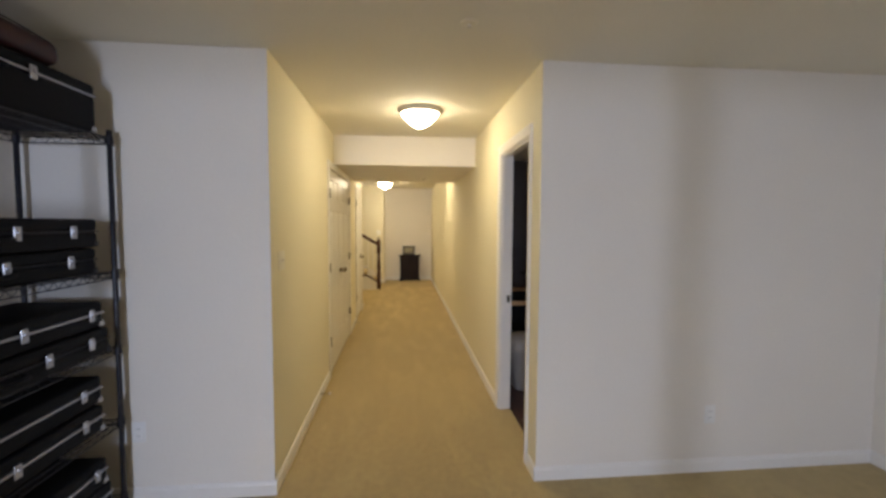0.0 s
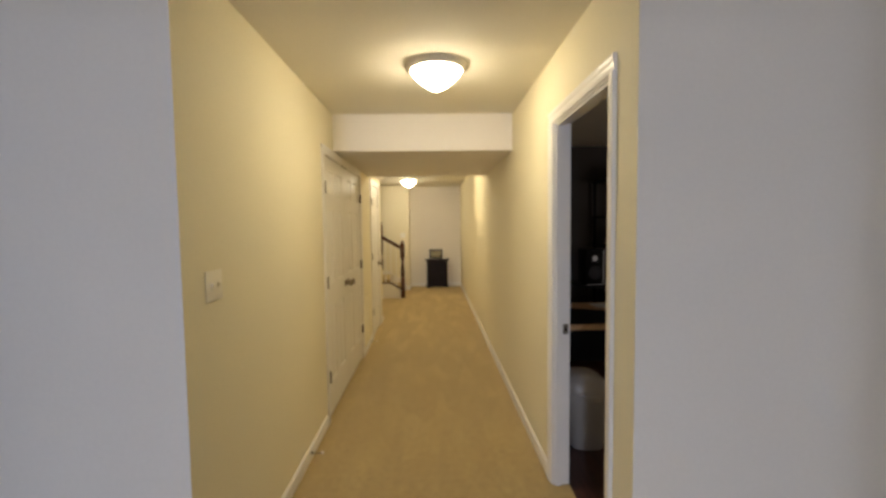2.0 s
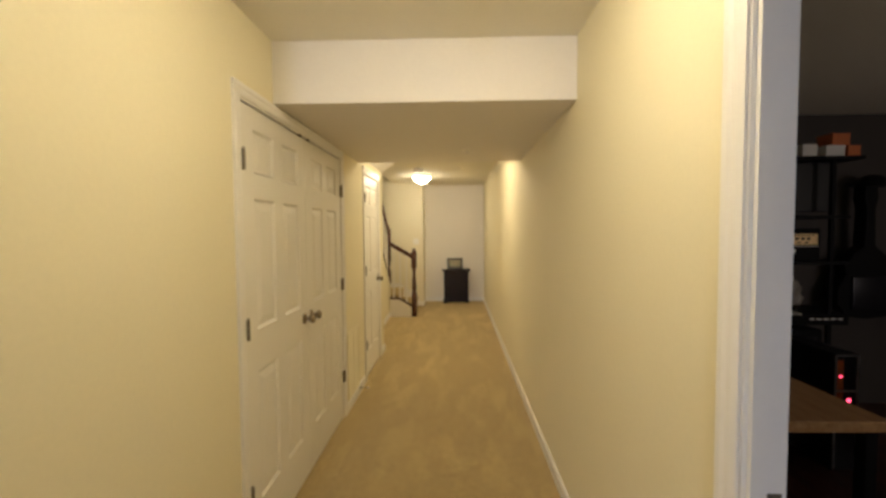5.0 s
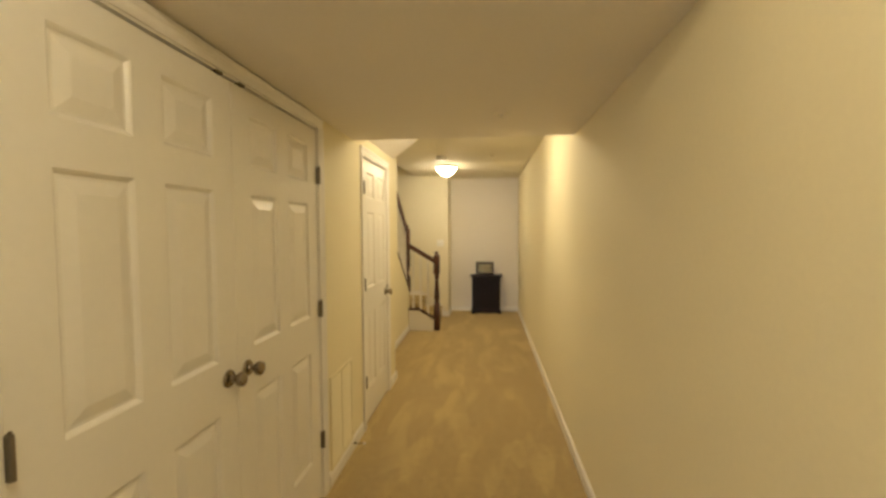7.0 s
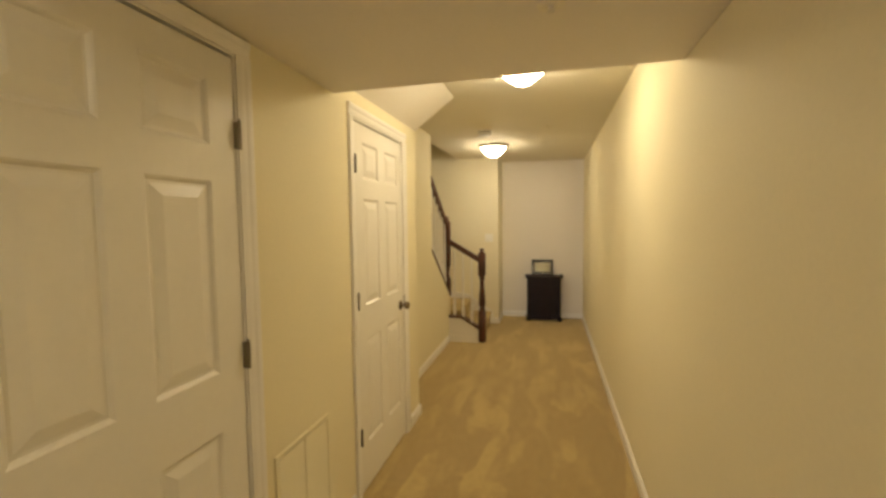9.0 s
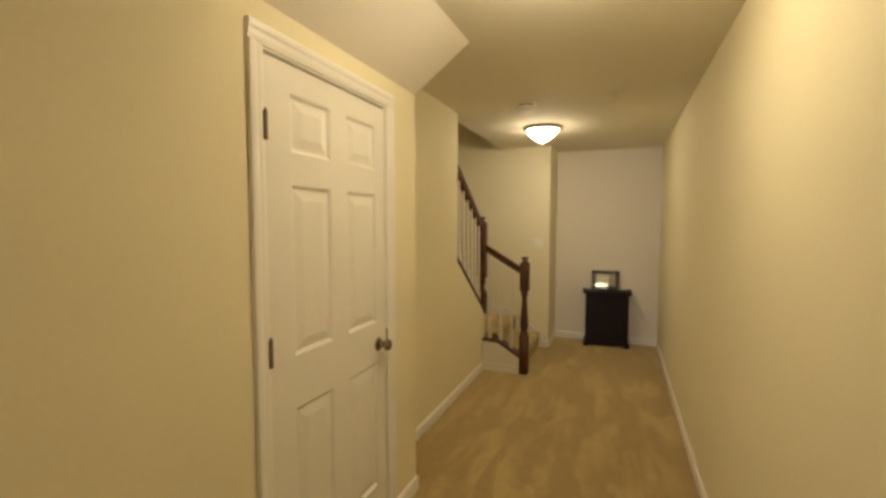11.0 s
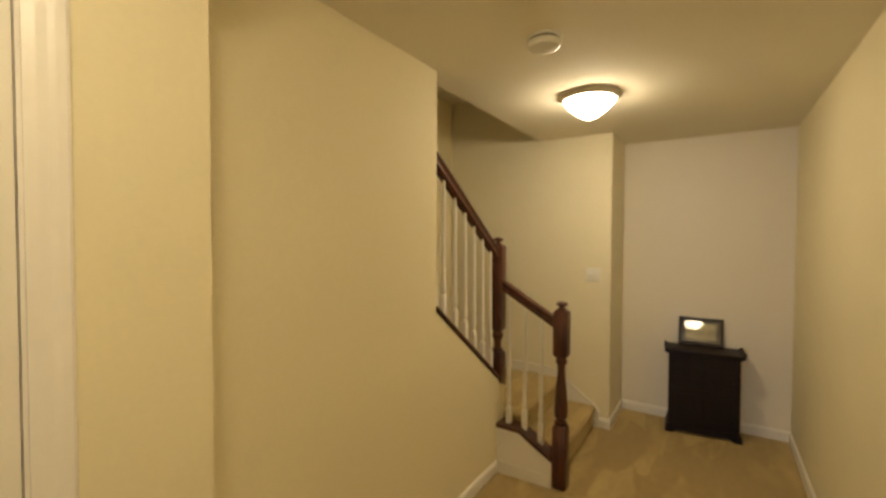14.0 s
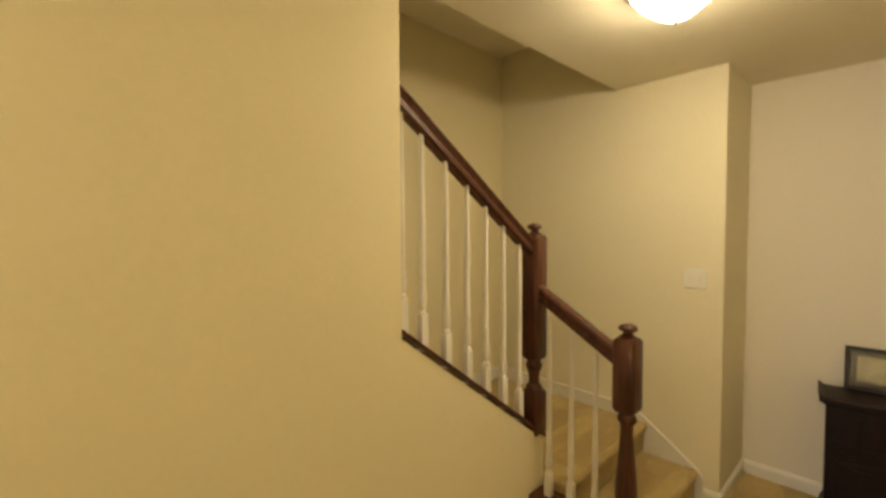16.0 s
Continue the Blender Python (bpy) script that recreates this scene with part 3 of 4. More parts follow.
slat_me = mesh_of("slat", prism([(0.0015, 0.004), (0.0025, 0.0045), (0.0075, -0.0035), (0.0065, -0.004)], "y", -VW / 2 + 0.022, VW / 2 - 0.022), M_CREAM)
for i in range(46):
    shared("slat", slat_me, vent, pose(0, 0, -VH / 2 + 0.029 + i * 0.0112))


def door_stopper(y, z=0.045):
    s = empty("door_stopper", pose(WL + 0.013, y, z), "spring door stop screwed to the baseboard", "door stop", "door stops")
    part("spring", tube([(0.012 + i * 0.0012, 0.0055 * math.cos(i * 1.1), 0.0055 * math.sin(i * 1.1)) for i in range(46)], 0.0015, 5), M_HINGE, s, "coiled steel spring", smooth=True)
    part("base", lathe([(0, 0), (0.009, 0), (0.009, 0.004), (0.005, 0.014), (0, 0.014)], 12, m=pose(0, 0, 0, 0, 90, 0)), M_HINGE, s, smooth=True)
    part("rubber_tip", lathe([(0, 0), (0.007, 0), (0.008, 0.008), (0.006, 0.013), (0, 0.014)], 12, m=pose(0.066, 0, 0, 0, 90, 0)), M_PLASTIC, s, smooth=True)


door_stopper(2.80)
door_stopper(5.44)


def sprinkler(x, y, z):
    s = empty("sprinkler_head", pose(x, y, z), "small recessed fire sprinkler head in the ceiling", "sprinkler", "sprinkler heads")
    part("escutcheon", lathe([(0, 0), (0.040, 0), (0.039, -0.004), (0.024, -0.008), (0.020, -0.006), (0, -0.006)], 24), M_IVORY, s, smooth=True)
    bm = lathe([(0, -0.006), (0.008, -0.006), (0.006, -0.012), (0, -0.012)], 10)
    for sx in (-1, 1):
        tube([(sx * 0.006, 0, -0.008), (sx * 0.010, 0, -0.013), (sx * 0.003, 0, -0.019)], 0.0016, 6, bm)
    part("body", bm, M_RIM, s, smooth=True)
    part("deflector", lathe([(0, -0.019), (0.011, -0.019), (0.012, -0.021), (0, -0.021)], 16), M_RIM, s)


sprinkler(0.25, 4.99, SOFZ)
sprinkler(0.24, 8.05, H)
sprinkler(0.266, 1.1, H)

smoke = empty("smoke_detector", pose(-0.40, 8.08, H), "round white smoke detector on the ceiling", "smoke detector")
part("base", lathe([(0, 0), (0.072, 0), (0.072, -0.010), (0, -0.010)], 36), M_PLASTIC, smoke, smooth=True)
part("vent_ring", lathe([(0.058, -0.010), (0.060, -0.010), (0.060, -0.020), (0.058, -0.020)], 36), M_HINGE, smoke, "dark vent slots round the rim")
part("cover", lathe([(0.068, -0.020), (0.070, -0.026), (0.065, -0.044), (0.048, -0.052), (0.018, -0.053), (0.016, -0.050), (0, -0.050)], 36), M_PLASTIC, smoke, smooth=True)


# ---- stair ----
stair = empty("staircase", pose(0, 0, 0), "carpeted staircase that turns up behind the wall", "staircase")


def step(x0, x1, y0, y1, z0, z1, nose):
    """A carpeted step; nose: the side on which its rounded edge overhangs."""
    bm = box(x0, x1, y0, y1, z0, z1 - 0.001, 0.018, seg=3)
    n = 0.022
    if nose == "x":
        box(x1 - 0.02, x1 + n, y0, y1, z1 - 0.045, z1, 0.018, bm, 3)
    else:
        box(x0, x1, y1 - 0.02, y1 + n, z1 - 0.045, z1, 0.018, bm, 3)
    return part("step", bm, M_CARPET, stair, smooth=True)


step(-2.015, -0.605, 8.985, 9.945, 0.0, 0.185, "x")
step(-2.015, -0.885, 8.985, 9.945, 0.185, 0.37, "x")
for i in range(7):
    step(-2.005, SW - 0.102, 7.2, 8.965 - i * 0.245, 0.37 + i * 0.187, 0.37 + (i + 1) * 0.187, "y")
# skirt board on the wall behind, stepping up
part("skirt_board", prism([(-0.56, 0.0), (-0.56, 0.13), (-0.60, 0.18), (-0.90, 0.395), (-0.97, 0.435), (-1.99, 0.45), (-1.99, 0.0)], "y", BACK - 0.014, BACK, 0.0), M_TRIM, stair, "white painted skirt board")
part("skirt_cap", tube([(-0.57, BACK - 0.012, 0.150), (-0.60, BACK - 0.012, 0.182), (-0.90, BACK - 0.012, 0.397), (-0.97, BACK - 0.012, 0.437), (-1.99, BACK - 0.012, 0.452)], 0.010, 8), M_TRIM, stair, smooth=True)
part("skirt_board", box(-2.02, -2.008, 7.2, 9.945, 0.37, 0.46), M_TRIM, stair)
# the white cheek under the lower balusters
CH0, CH1 = 8.885, 8.98
part("cheek", prism([(SW + 0.002, 0), (-0.615, 0), (-0.615, 0.162), (-0.83, 0.302), (SW + 0.002, 0.308)], "y", CH0, CH1), M_TRIM, stair, "white painted cheek below the balusters")
part("cheek_base", prism([(SW + 0.015, 0), (-0.618, 0), (-0.618, 0.075), (SW + 0.015, 0.08)], "y", CH0 - 0.010, CH0), M_TRIM, stair)


def along(points, w, h, bm=None, drop=0.0):
    """A rectangular bar of width w and height h (top side on the points), all points in one upright plane."""
    bm = bm or bmesh.new()
    pts = [Vector(p) for p in points]
    flat = (pts[-1] - pts[0]).normalized()
    side = flat.cross(Vector((0, 0, 1))).normalized() * (w / 2)
    rings = []
    for p in pts:
        rings.append([bm.verts.new(p + s + Vector((0, 0, dz))) for s, dz in ((-side, -drop), (side, -drop), (side, -h - drop), (-side, -h - drop))])
    for a, b in zip(rings, rings[1:]):
        for k in range(4):
            bm.faces.new((a[k], a[(k + 1) % 4], b[(k + 1) % 4], b[k]))
    bm.faces.new(rings[0]), bm.faces.new(rings[-1])
    return bm


RAIL = [(-0.012, -0.062), (-0.026, -0.056), (-0.026, -0.042), (-0.019, -0.034), (-0.022, -0.022), (-0.030, -0.012), (-0.026, -0.003), (-0.012, 0.0),
        (0.012, 0.0), (0.026, -0.003), (0.030, -0.012), (0.022, -0.022), (0.019, -0.034), (0.026, -0.042), (0.026, -0.056), (0.012, -0.062)]


def moulded_rail(points):
    bm = bmesh.new()
    pts = [Vector(p) for p in points]
    side = (pts[-1] - pts[0]).cross(Vector((0, 0, 1))).normalized()
    rings = [[bm.verts.new(p + side * u + Vector((0, 0, v * 1.25))) for u, v in RAIL] for p in pts]
    n = len(RAIL)
    for a, b in zip(rings, rings[1:]):
        for k in range(n):
            bm.faces.new((a[k], a[(k + 1) % n], b[(k + 1) % n], b[k]))
    bm.faces.new(rings[0]), bm.faces.new(rings[-1])
    return bm


def square_turned(blocks, turned, half=0.044):
    """A newel: chamfered square blocks with turned lengths between them."""
    bm = bmesh.new()
    for z0, z1 in blocks:
        c = 0.010
        a = half
        rows = [(z0, a - c), (z0 + c * 1.4, a), (z1 - c * 1.4, a), (z1, a - c)]
        rings = []
        for z, r in rows:
            k = r * 0.82
            rings.append([bm.verts.new((x, y, z)) for x, y in ((r, -k), (r, k), (k, r), (-k, r), (-r, k), (-r, -k), (-k, -r), (k, -r))])
        for p, q in zip(rings, rings[1:]):
            for i in range(8):
                bm.faces.new((p[i], p[(i + 1) % 8], q[(i + 1) % 8], q[i]))
        bm.faces.new(rings[0]), bm.faces.new(rings[-1])
    for prof in turned:
        lathe(prof, 20, bm)
    return bm


FINIAL = [(0, -0.004), (0.034, -0.004), (0.034, 0.004), (0.022, 0.010), (0.017, 0.018), (0.019, 0.024), (0.033, 0.030), (0.036, 0.037), (0.031, 0.046), (0.016, 0.053), (0, 0.055)]
rails = empty("stair_balustrade", pose(0, 0, 0), "cherry-stained handrails and newel posts with white turned balusters", "balustrade")
N1, N2 = (-0.570, 8.930), (-1.022, 8.955)
newel = part("newel_post", square_turned([(0, 0.405), (0.835, 1.13)],
                                         [[(0.030, 0.400), (0.040, 0.412), (0.040, 0.424), (0.028, 0.432), (0.028, 0.444), (0.039, 0.456), (0.042, 0.50), (0.038, 0.58), (0.029, 0.68), (0.024, 0.75), (0.025, 0.785), (0.036, 0.800), (0.036, 0.812), (0.030, 0.822), (0.030, 0.840)]]),
             M_WOOD, rails, "cherry-stained turned newel post", pose(*N1, 0), smooth=True)
part("finial", lathe(FINIAL, 20), M_WOOD, newel, "", pose(0, 0, 1.13), smooth=True)
newel = part("newel_post", square_turned([(0.585, 0.80), (0.945, 1.532)],
                                         [[(0.030, 0.795), (0.038, 0.806), (0.036, 0.818), (0.026, 0.828), (0.024, 0.850), (0.028, 0.880), (0.038, 0.905), (0.040, 0.918), (0.032, 0.930), (0.032, 0.950)]]),
             M_WOOD, rails, "cherry-stained upper newel post", pose(*N2, 0), smooth=True)
part("finial", lathe(FINIAL, 20), M_WOOD, newel, "", pose(0, 0, 1.532), smooth=True)
part("handrail", moulded_rail([(-0.98, 8.948, 1.300), (-0.612, 8.932, 1.085)]), M_WOOD, rails, smooth=True)
part("handrail", moulded_rail([(-1.022, 8.912, 1.515), (-1.022, 8.21, 2.000), (-1.022, 8.142, 2.043)]), M_WOOD, rails, smooth=True)
part("base_rail", along([(-1.022, 9.0, 0.578), (-1.022, 8.142, 1.222)], 0.075, 0.017), M_WOOD, rails)
part("base_rail", along([(-1.030, 8.932, 0.332), (-0.83, 8.932, 0.328), (-0.612, 8.932, 0.197)], 0.12, 0.026), M_WOOD, rails)


def baluster_mesh(foot, length):
    """White baluster: square foot, turned vase, long taper."""
    bm = box(-0.016, 0.016, -0.016, 0.016, 0, foot, 0.002)
    s = foot
    lathe([(0.012, s - 0.001), (0.016, s + 0.008), (0.010, s + 0.018), (0.014, s + 0.030), (0.0165, s + 0.055), (0.013, s + 0.095), (0.0105, s + 0.125), (0.014, s + 0.135), (0.014, s + 0.143), (0.0115, s + 0.152), (0.0125, s + 0.20), (0.0085, length)], 10, bm)
    return mesh_of("baluster", bm, M_TRIM, True)


BAL = baluster_mesh(0.13, 0.800)
ys = (8.165, 8.258, 8.376, 8.493, 8.605, 8.720, 8.835)
for i, y in enumerate(ys):
    z = 1.222 + (8.142 - y) * 0.7506
    shared("baluster", BAL, rails, pose(-1.022, y, z - 0.012))
# fillets under the upper rail, between the balusters
for a, b in zip(ys, ys[1:]):
    za, zb = (1.515 + (8.912 - y) * 0.690 - 0.072 for y in (a + 0.014, b - 0.014))
    if a > 8.2:
        part("fillet", along([(-1.022, a + 0.014, za), (-1.022, b - 0.014, zb)], 0.026, 0.013), M_WOOD, rails)
for x, low, foot, top in ((-0.926, 0.318, 0.13, 1.185), (-0.814, 0.304, 0.14, 1.122), (-0.702, 0.236, 0.15, 1.058)):
    shared("baluster", baluster_mesh(foot, top - low), rails, pose(x, 8.935, low - 0.012))


# ---- cabinet and picture at the end wall ----
cab = empty("small_cabinet", pose(0.160, 10.345, 0, 0, 0, 5), "small near-black wooden cabinet with little drawers at the end wall", "cabinet")
W2, D2 = 0.245, 0.115
part("body", box(-W2, W2, -D2, D2, 0.06, 0.640, 0.003), M_DARKWOOD, cab)
part("plinth", prism([(-W2 - 0.018, 0.0), (-W2 + 0.03, 0.0), (-W2 + 0.06, 0.022), (W2 - 0.06, 0.022), (W2 - 0.03, 0.0), (W2 + 0.018, 0.0), (W2 + 0.014, 0.045), (W2, 0.075), (-W2, 0.075), (-W2 - 0.014, 0.045)], "y", -D2 - 0.014, D2), M_DARKWOOD, cab)
top = part("top", box(-W2 - 0.030, W2 + 0.030, -D2 - 0.022, D2 + 0.012, 0.652, 0.680, 0.007, seg=3), M_DARKWOOD, cab, smooth=True)
part("cornice", prism([(-W2 - 0.004, 0.640), (W2 + 0.004, 0.640), (W2 + 0.020, 0.653), (-W2 - 0.020, 0.653)], "y", -D2 - 0.012, D2 + 0.004), M_DARKWOOD, cab)
for s in (-1, 1):
    part("corner_lip", prism([(s * (W2 + 0.004), 0.678), (s * (W2 + 0.030), 0.678), (s * (W2 + 0.034), 0.696)], "y", -D2 - 0.020, D2 + 0.010), M_DARKWOOD, cab)
dw = (2 * W2 - 0.05) / 4
for i in range(4):
    for j in range(3):
        x0, z0 = -W2 + 0.013 + i * (dw + 0.008), 0.375 + j * 0.086
        dr = part("drawer", box(x0, x0 + dw, -D2 - 0.004, -D2, z0, z0 + 0.078, 0.003), M_DARKWOOD, cab)
        part("knob", lathe([(0, 0), (0.004, 0), (0.004, 0.006), (0.007, 0.010), (0.005, 0.014), (0, 0.015)], 10, m=pose(x0 + dw / 2, -D2 - 0.004, z0 + 0.04, 90)), M_DARKWOOD, dr, smooth=True)
for s in (0, 1):
    x0 = -W2 + 0.013 + s * 0.236
    dr = part("door", box(x0, x0 + 0.228, -D2 - 0.004, -D2, 0.085, 0.365, 0.003), M_DARKWOOD, cab)
    part("door_panel", box(x0 + 0.035, x0 + 0.193, -D2 - 0.007, -D2 - 0.003, 0.12, 0.33, 0.003), M_DARKWOOD, dr)

pic = empty("picture_frame", pose(0.140, 10.434, 0.684, -14.95, 0, 1.05), "small dark-framed picture under glass leaning on the cabinet", "picture")
PW, PH = 0.325, 0.232
M_FRAME = wood("dark_frame_wood", (0.020, 0.013, 0.008), (0.008, 0.005, 0.004), 0.5, 0.0)
for x0, x1, z0, z1 in ((-PW / 2, PW / 2, 0, 0.022), (-PW / 2, PW / 2, PH - 0.022, PH), (-PW / 2, -PW / 2 + 0.022, 0.022, PH - 0.022), (PW / 2 - 0.022, PW / 2, 0.022, PH - 0.022)):
    part("moulding", box(x0, x1, -0.012, 0.006, z0, z1, 0.003), M_FRAME, pic)
M_MAT = material("mat_board", (0.065, 0.053, 0.030), 0.8, spread=0.05, bump=0.05)
part("mat_board", box(-PW / 2 + 0.022, PW / 2 - 0.022, 0.000, 0.004, 0.022, PH - 0.022), M_MAT, pic)
M_PRINT = material("faded_landscape_print", (0.30, 0.25, 0.125), 0.7, spread=0.55, scale=60, fine=60, bump=0.0)
part("print", box(-PW / 2 + 0.050, PW / 2 - 0.050, -0.0015, -0.0002, 0.048, PH - 0.048), M_PRINT, pic, "faded landscape print")
pane = part("glass", box(-PW / 2 + 0.0225, PW / 2 - 0.0225, -0.006, -0.004, 0.0225, PH - 0.0225), M_GLASS, pic)
pane.visible_shadow = False


# ---- the first room: wire shelving with instrument cases ----
SX0, SX1, SY0, SY1 = -1.93, -1.50, 0.22, 1.43
shelf = empty("wire_shelving_unit", pose(0, 0, 0), "black wire shelving unit full of instrument cases", "shelving unit")
LEVELS = (0.09, 0.50, 0.88, 1.27, 1.945)
post_bm = lathe([(0, 0.012), (0.0127, 0.012), (0.0127, 1.975), (0.010, 1.982), (0, 1.982)], 12)
for i in range(38):
    lathe([(0.0125, 0.05 + i * 0.0508), (0.0134, 0.052 + i * 0.0508), (0.0125, 0.054 + i * 0.0508)], 12, post_bm)
lathe([(0, 0), (0.016, 0), (0.016, 0.006), (0.009, 0.013), (0, 0.013)], 12, post_bm)
post_me = mesh_of("post", post_bm, M_BLACKMETAL, True)
collar_me = mesh_of("collar", lathe([(0.013, -0.022), (0.019, -0.022), (0.0165, 0.022), (0.013, 0.022)], 12), M_BLACKMETAL, True)
for x in (SX0, SX1):
    for y in (SY0, SY1):
        p = shared("post", post_me, shelf, pose(x, y, 0))
        for z in LEVELS:
            shared("collar", collar_me, p, pose(0, 0, z - 0.012))
for z in LEVELS:
    bm = bmesh.new()
    for dz in (0.0, -0.030):
        for a, b in (((SX0, SY0), (SX1, SY0)), ((SX0, SY1), (SX1, SY1)), ((SX0, SY0), (SX0, SY1)), ((SX1, SY0), (SX1, SY1))):
            rod((*a, z + dz - 0.003), (*b, z + dz - 0.003), 0.003, 6, bm)
    for y in (SY0, SY1):
        n = 16
        tube([(SX0 + (SX1 - SX0) * i / n, y, z - 0.003 - (0.030 if i % 2 else 0.0)) for i in range(n + 1)], 0.002, 5, bm)
    for x in (SX0, SX1):
        n = 44
        tube([(x, SY0 + (SY1 - SY0) * i / n, z - 0.003 - (0.030 if i % 2 else 0.0)) for i in range(n + 1)], 0.002, 5, bm)
    for i in range(1, 44):
        y = SY0 + (SY1 - SY0) * i / 44
        rod((SX0, y, z), (SX1, y, z), 0.0016, 5, bm)
    for i in range(1, 4):
        x = SX0 + (SX1 - SX0) * i / 4
        rod((x, SY0, z - 0.004), (x, SY1, z - 0.004), 0.002, 5, bm)
    part("wire_shelf", bm, M_BLACKMETAL, shelf)


def hard_case(x, y, z, length, width, height, latches, label, group="hard cases on the shelves", trim=True, handle=True, turn=0.0, crown=0.0, cut=0.56):
    """A hard instrument case lying flat, its long latched side to +x: two shells, metal valance, latches, handle."""
    c = empty("instrument_case", pose(x, y, z, 0, 0, turn), label, "instrument case", group)
    split = height * cut

    def shell(z0, z1, grow=0.0, top=False):
        bm = box(-width / 2, width / 2, -length / 2, length / 2, z0, z1, 0.016, seg=3)
        if top and crown:
            for v in bm.verts:
                if v.co.z > z0 + 0.02:
                    v.co.z -= crown * (abs(v.co.y) / (length / 2)) ** 2
        return bm
    part("lower_shell", shell(0, split - 0.002), M_BLACK, c, smooth=True)
    part("lid", shell(split + 0.002, height, top=True), M_BLACK, c, smooth=True)
    if trim:
        part("valance", box(-width / 2 - 0.003, width / 2 + 0.003, -length / 2 - 0.003, length / 2 + 0.003, split - 0.005, split + 0.005, 0.002), M_SILVER, c, "aluminium valance round the lid")
    else:
        part("binding", box(-width / 2 - 0.002, width / 2 + 0.002, -length / 2 - 0.002, length / 2 + 0.002, split - 0.004, split + 0.004, 0.002), M_BLACKMETAL, c)
    for y0 in latches:
        l = part("latch", box(0, 0.008, -0.016, 0.016, -0.030, 0.026, 0.004, seg=2), M_SILVER, c, "bright metal latch", pose(width / 2 + 0.002, y0, split), smooth=True)
        part("hasp", lathe([(0, 0), (0.010, 0), (0.008, 0.006), (0, 0.008)], 10, m=pose(0.008, 0, 0.004, 0, 90, 0)), M_SILVER, l, smooth=True)
    if handle:
        part("handle", tube([(width / 2, -0.07, split - 0.02), (width / 2 + 0.025, -0.06, split - 0.022), (width / 2 + 0.034, -0.03, split - 0.024), (width / 2 + 0.034, 0.03, split - 0.024), (width / 2 + 0.025, 0.06, split - 0.022), (width / 2, 0.07, split - 0.02)], 0.009, 8), M_BLACK, c, "black moulded handle", smooth=True)
    for s in (-1, 1):
        part("corner_guard", box(width / 2 - 0.03, width / 2 + 0.002, s * length / 2 - (0.03 if s > 0 else -0.0 - 0.002 + 0.004), s * length / 2 + (0.002 if s > 0 else 0.03), 0.002, 0.03, 0.004), M_SILVER if trim else M_BLACKMETAL, c)
    return c


CX = -1.705
hard_case(CX, 0.80, 1.948, 1.10, 0.40, 0.245, (0.20, -0.25), "large black hard case with bright metal trim on the top shelf", crown=0.02, cut=0.70)
hard_case(CX, 0.80, 1.273, 1.06, 0.38, 0.125, (0.36, 0.05, -0.3), "black hard case with bright latches on a wire shelf", trim=False)
hard_case(CX + 0.01, 0.79, 1.402, 1.08, 0.38, 0.135, (0.38, 0.1, -0.3), "black hard case with bright latches lying on another case", trim=False)
hard_case(CX + 0.02, 0.80, 0.883, 1.10, 0.40, 0.125, (0.42, 0.18, -0.2), "black hard case with bright latches on a wire shelf", trim=False)
hard_case(CX + 0.01, 0.79, 1.012, 1.09, 0.39, 0.125, (0.46, 0.1, -0.3), "black hard case with an aluminium valance lying on another case", handle=False)
hard_case(CX + 0.01, 0.78, 0.503, 1.06, 0.39, 0.130, (0.40, 0.05), "black hard case with an aluminium valance on a wire shelf", handle=False)
hard_case(CX, 0.80, 0.637, 1.05, 0.38, 0.135, (0.40, -0.05), "black hard case with an aluminium valance lying on another case", handle=False)
hard_case(CX + 0.01, 0.80, 0.093, 1.08, 0.40, 0.140, (0.42, 0.0), "black hard case with an aluminium valance on the lowest shelf", handle=False)
hard_case(CX + 0.02, 0.79, 0.237, 1.04, 0.38, 0.130, (0.44, 0.12), "black hard case with bright latches lying on another case", handle=False)

bag = empty("carry_bag", pose(-1.70, 0.86, 2.194), "dark red soft carry bag with a handle on the top case", "bag")
bm = box(-0.17, 0.17, -0.34, 0.34, 0, 0.150, 0.045, seg=4)
for v in bm.verts:
    if v.co.z > 0.08:
        v.co.z -= 0.04 * (v.co.y / 0.32) ** 2 - 0.006 * math.sin(v.co.x * 30)
part("body", bm, M_RED, bag, smooth=True)
part("handle", tube([(0.06, -0.06, 0.135), (0.065, -0.045, 0.152), (0.07, 0, 0.160), (0.065, 0.045, 0.152), (0.06, 0.06, 0.135)], 0.009, 8), M_BLACK, bag, "black carrying handle", smooth=True)
part("zip", tube([(0.166, -0.28, 0.09), (0.173, -0.1, 0.098), (0.173, 0.1, 0.098), (0.166, 0.28, 0.09)], 0.003, 6), M_BLACKMETAL, bag)

# window of the first room
win = tagged(new("window_1"), "white framed window behind the walker", "window", kind="structure")
for b in ((-1.22, -0.78, -4.56, -4.50, 0.8, 0.86), (-1.22, -0.78, -4.56, -4.50, 2.14, 2.2), (-1.22, -1.17, -4.56, -4.50, 0.86, 2.14), (-0.83, -0.78, -4.56, -4.50, 0.86, 2.14)):
    part("window_frame", box(*b), M_TRIM, win)
pane = part("pane", box(-1.17, -0.83, -4.54, -4.535, 0.86, 2.14), M_GLASS, win)
pane.visible_shadow = False

# unseen opening in the music room's front wall, added to house its fill light
win2 = tagged(new("fill_light_opening"), "unseen framed opening added round the music room's fill light", "window", kind="structure")
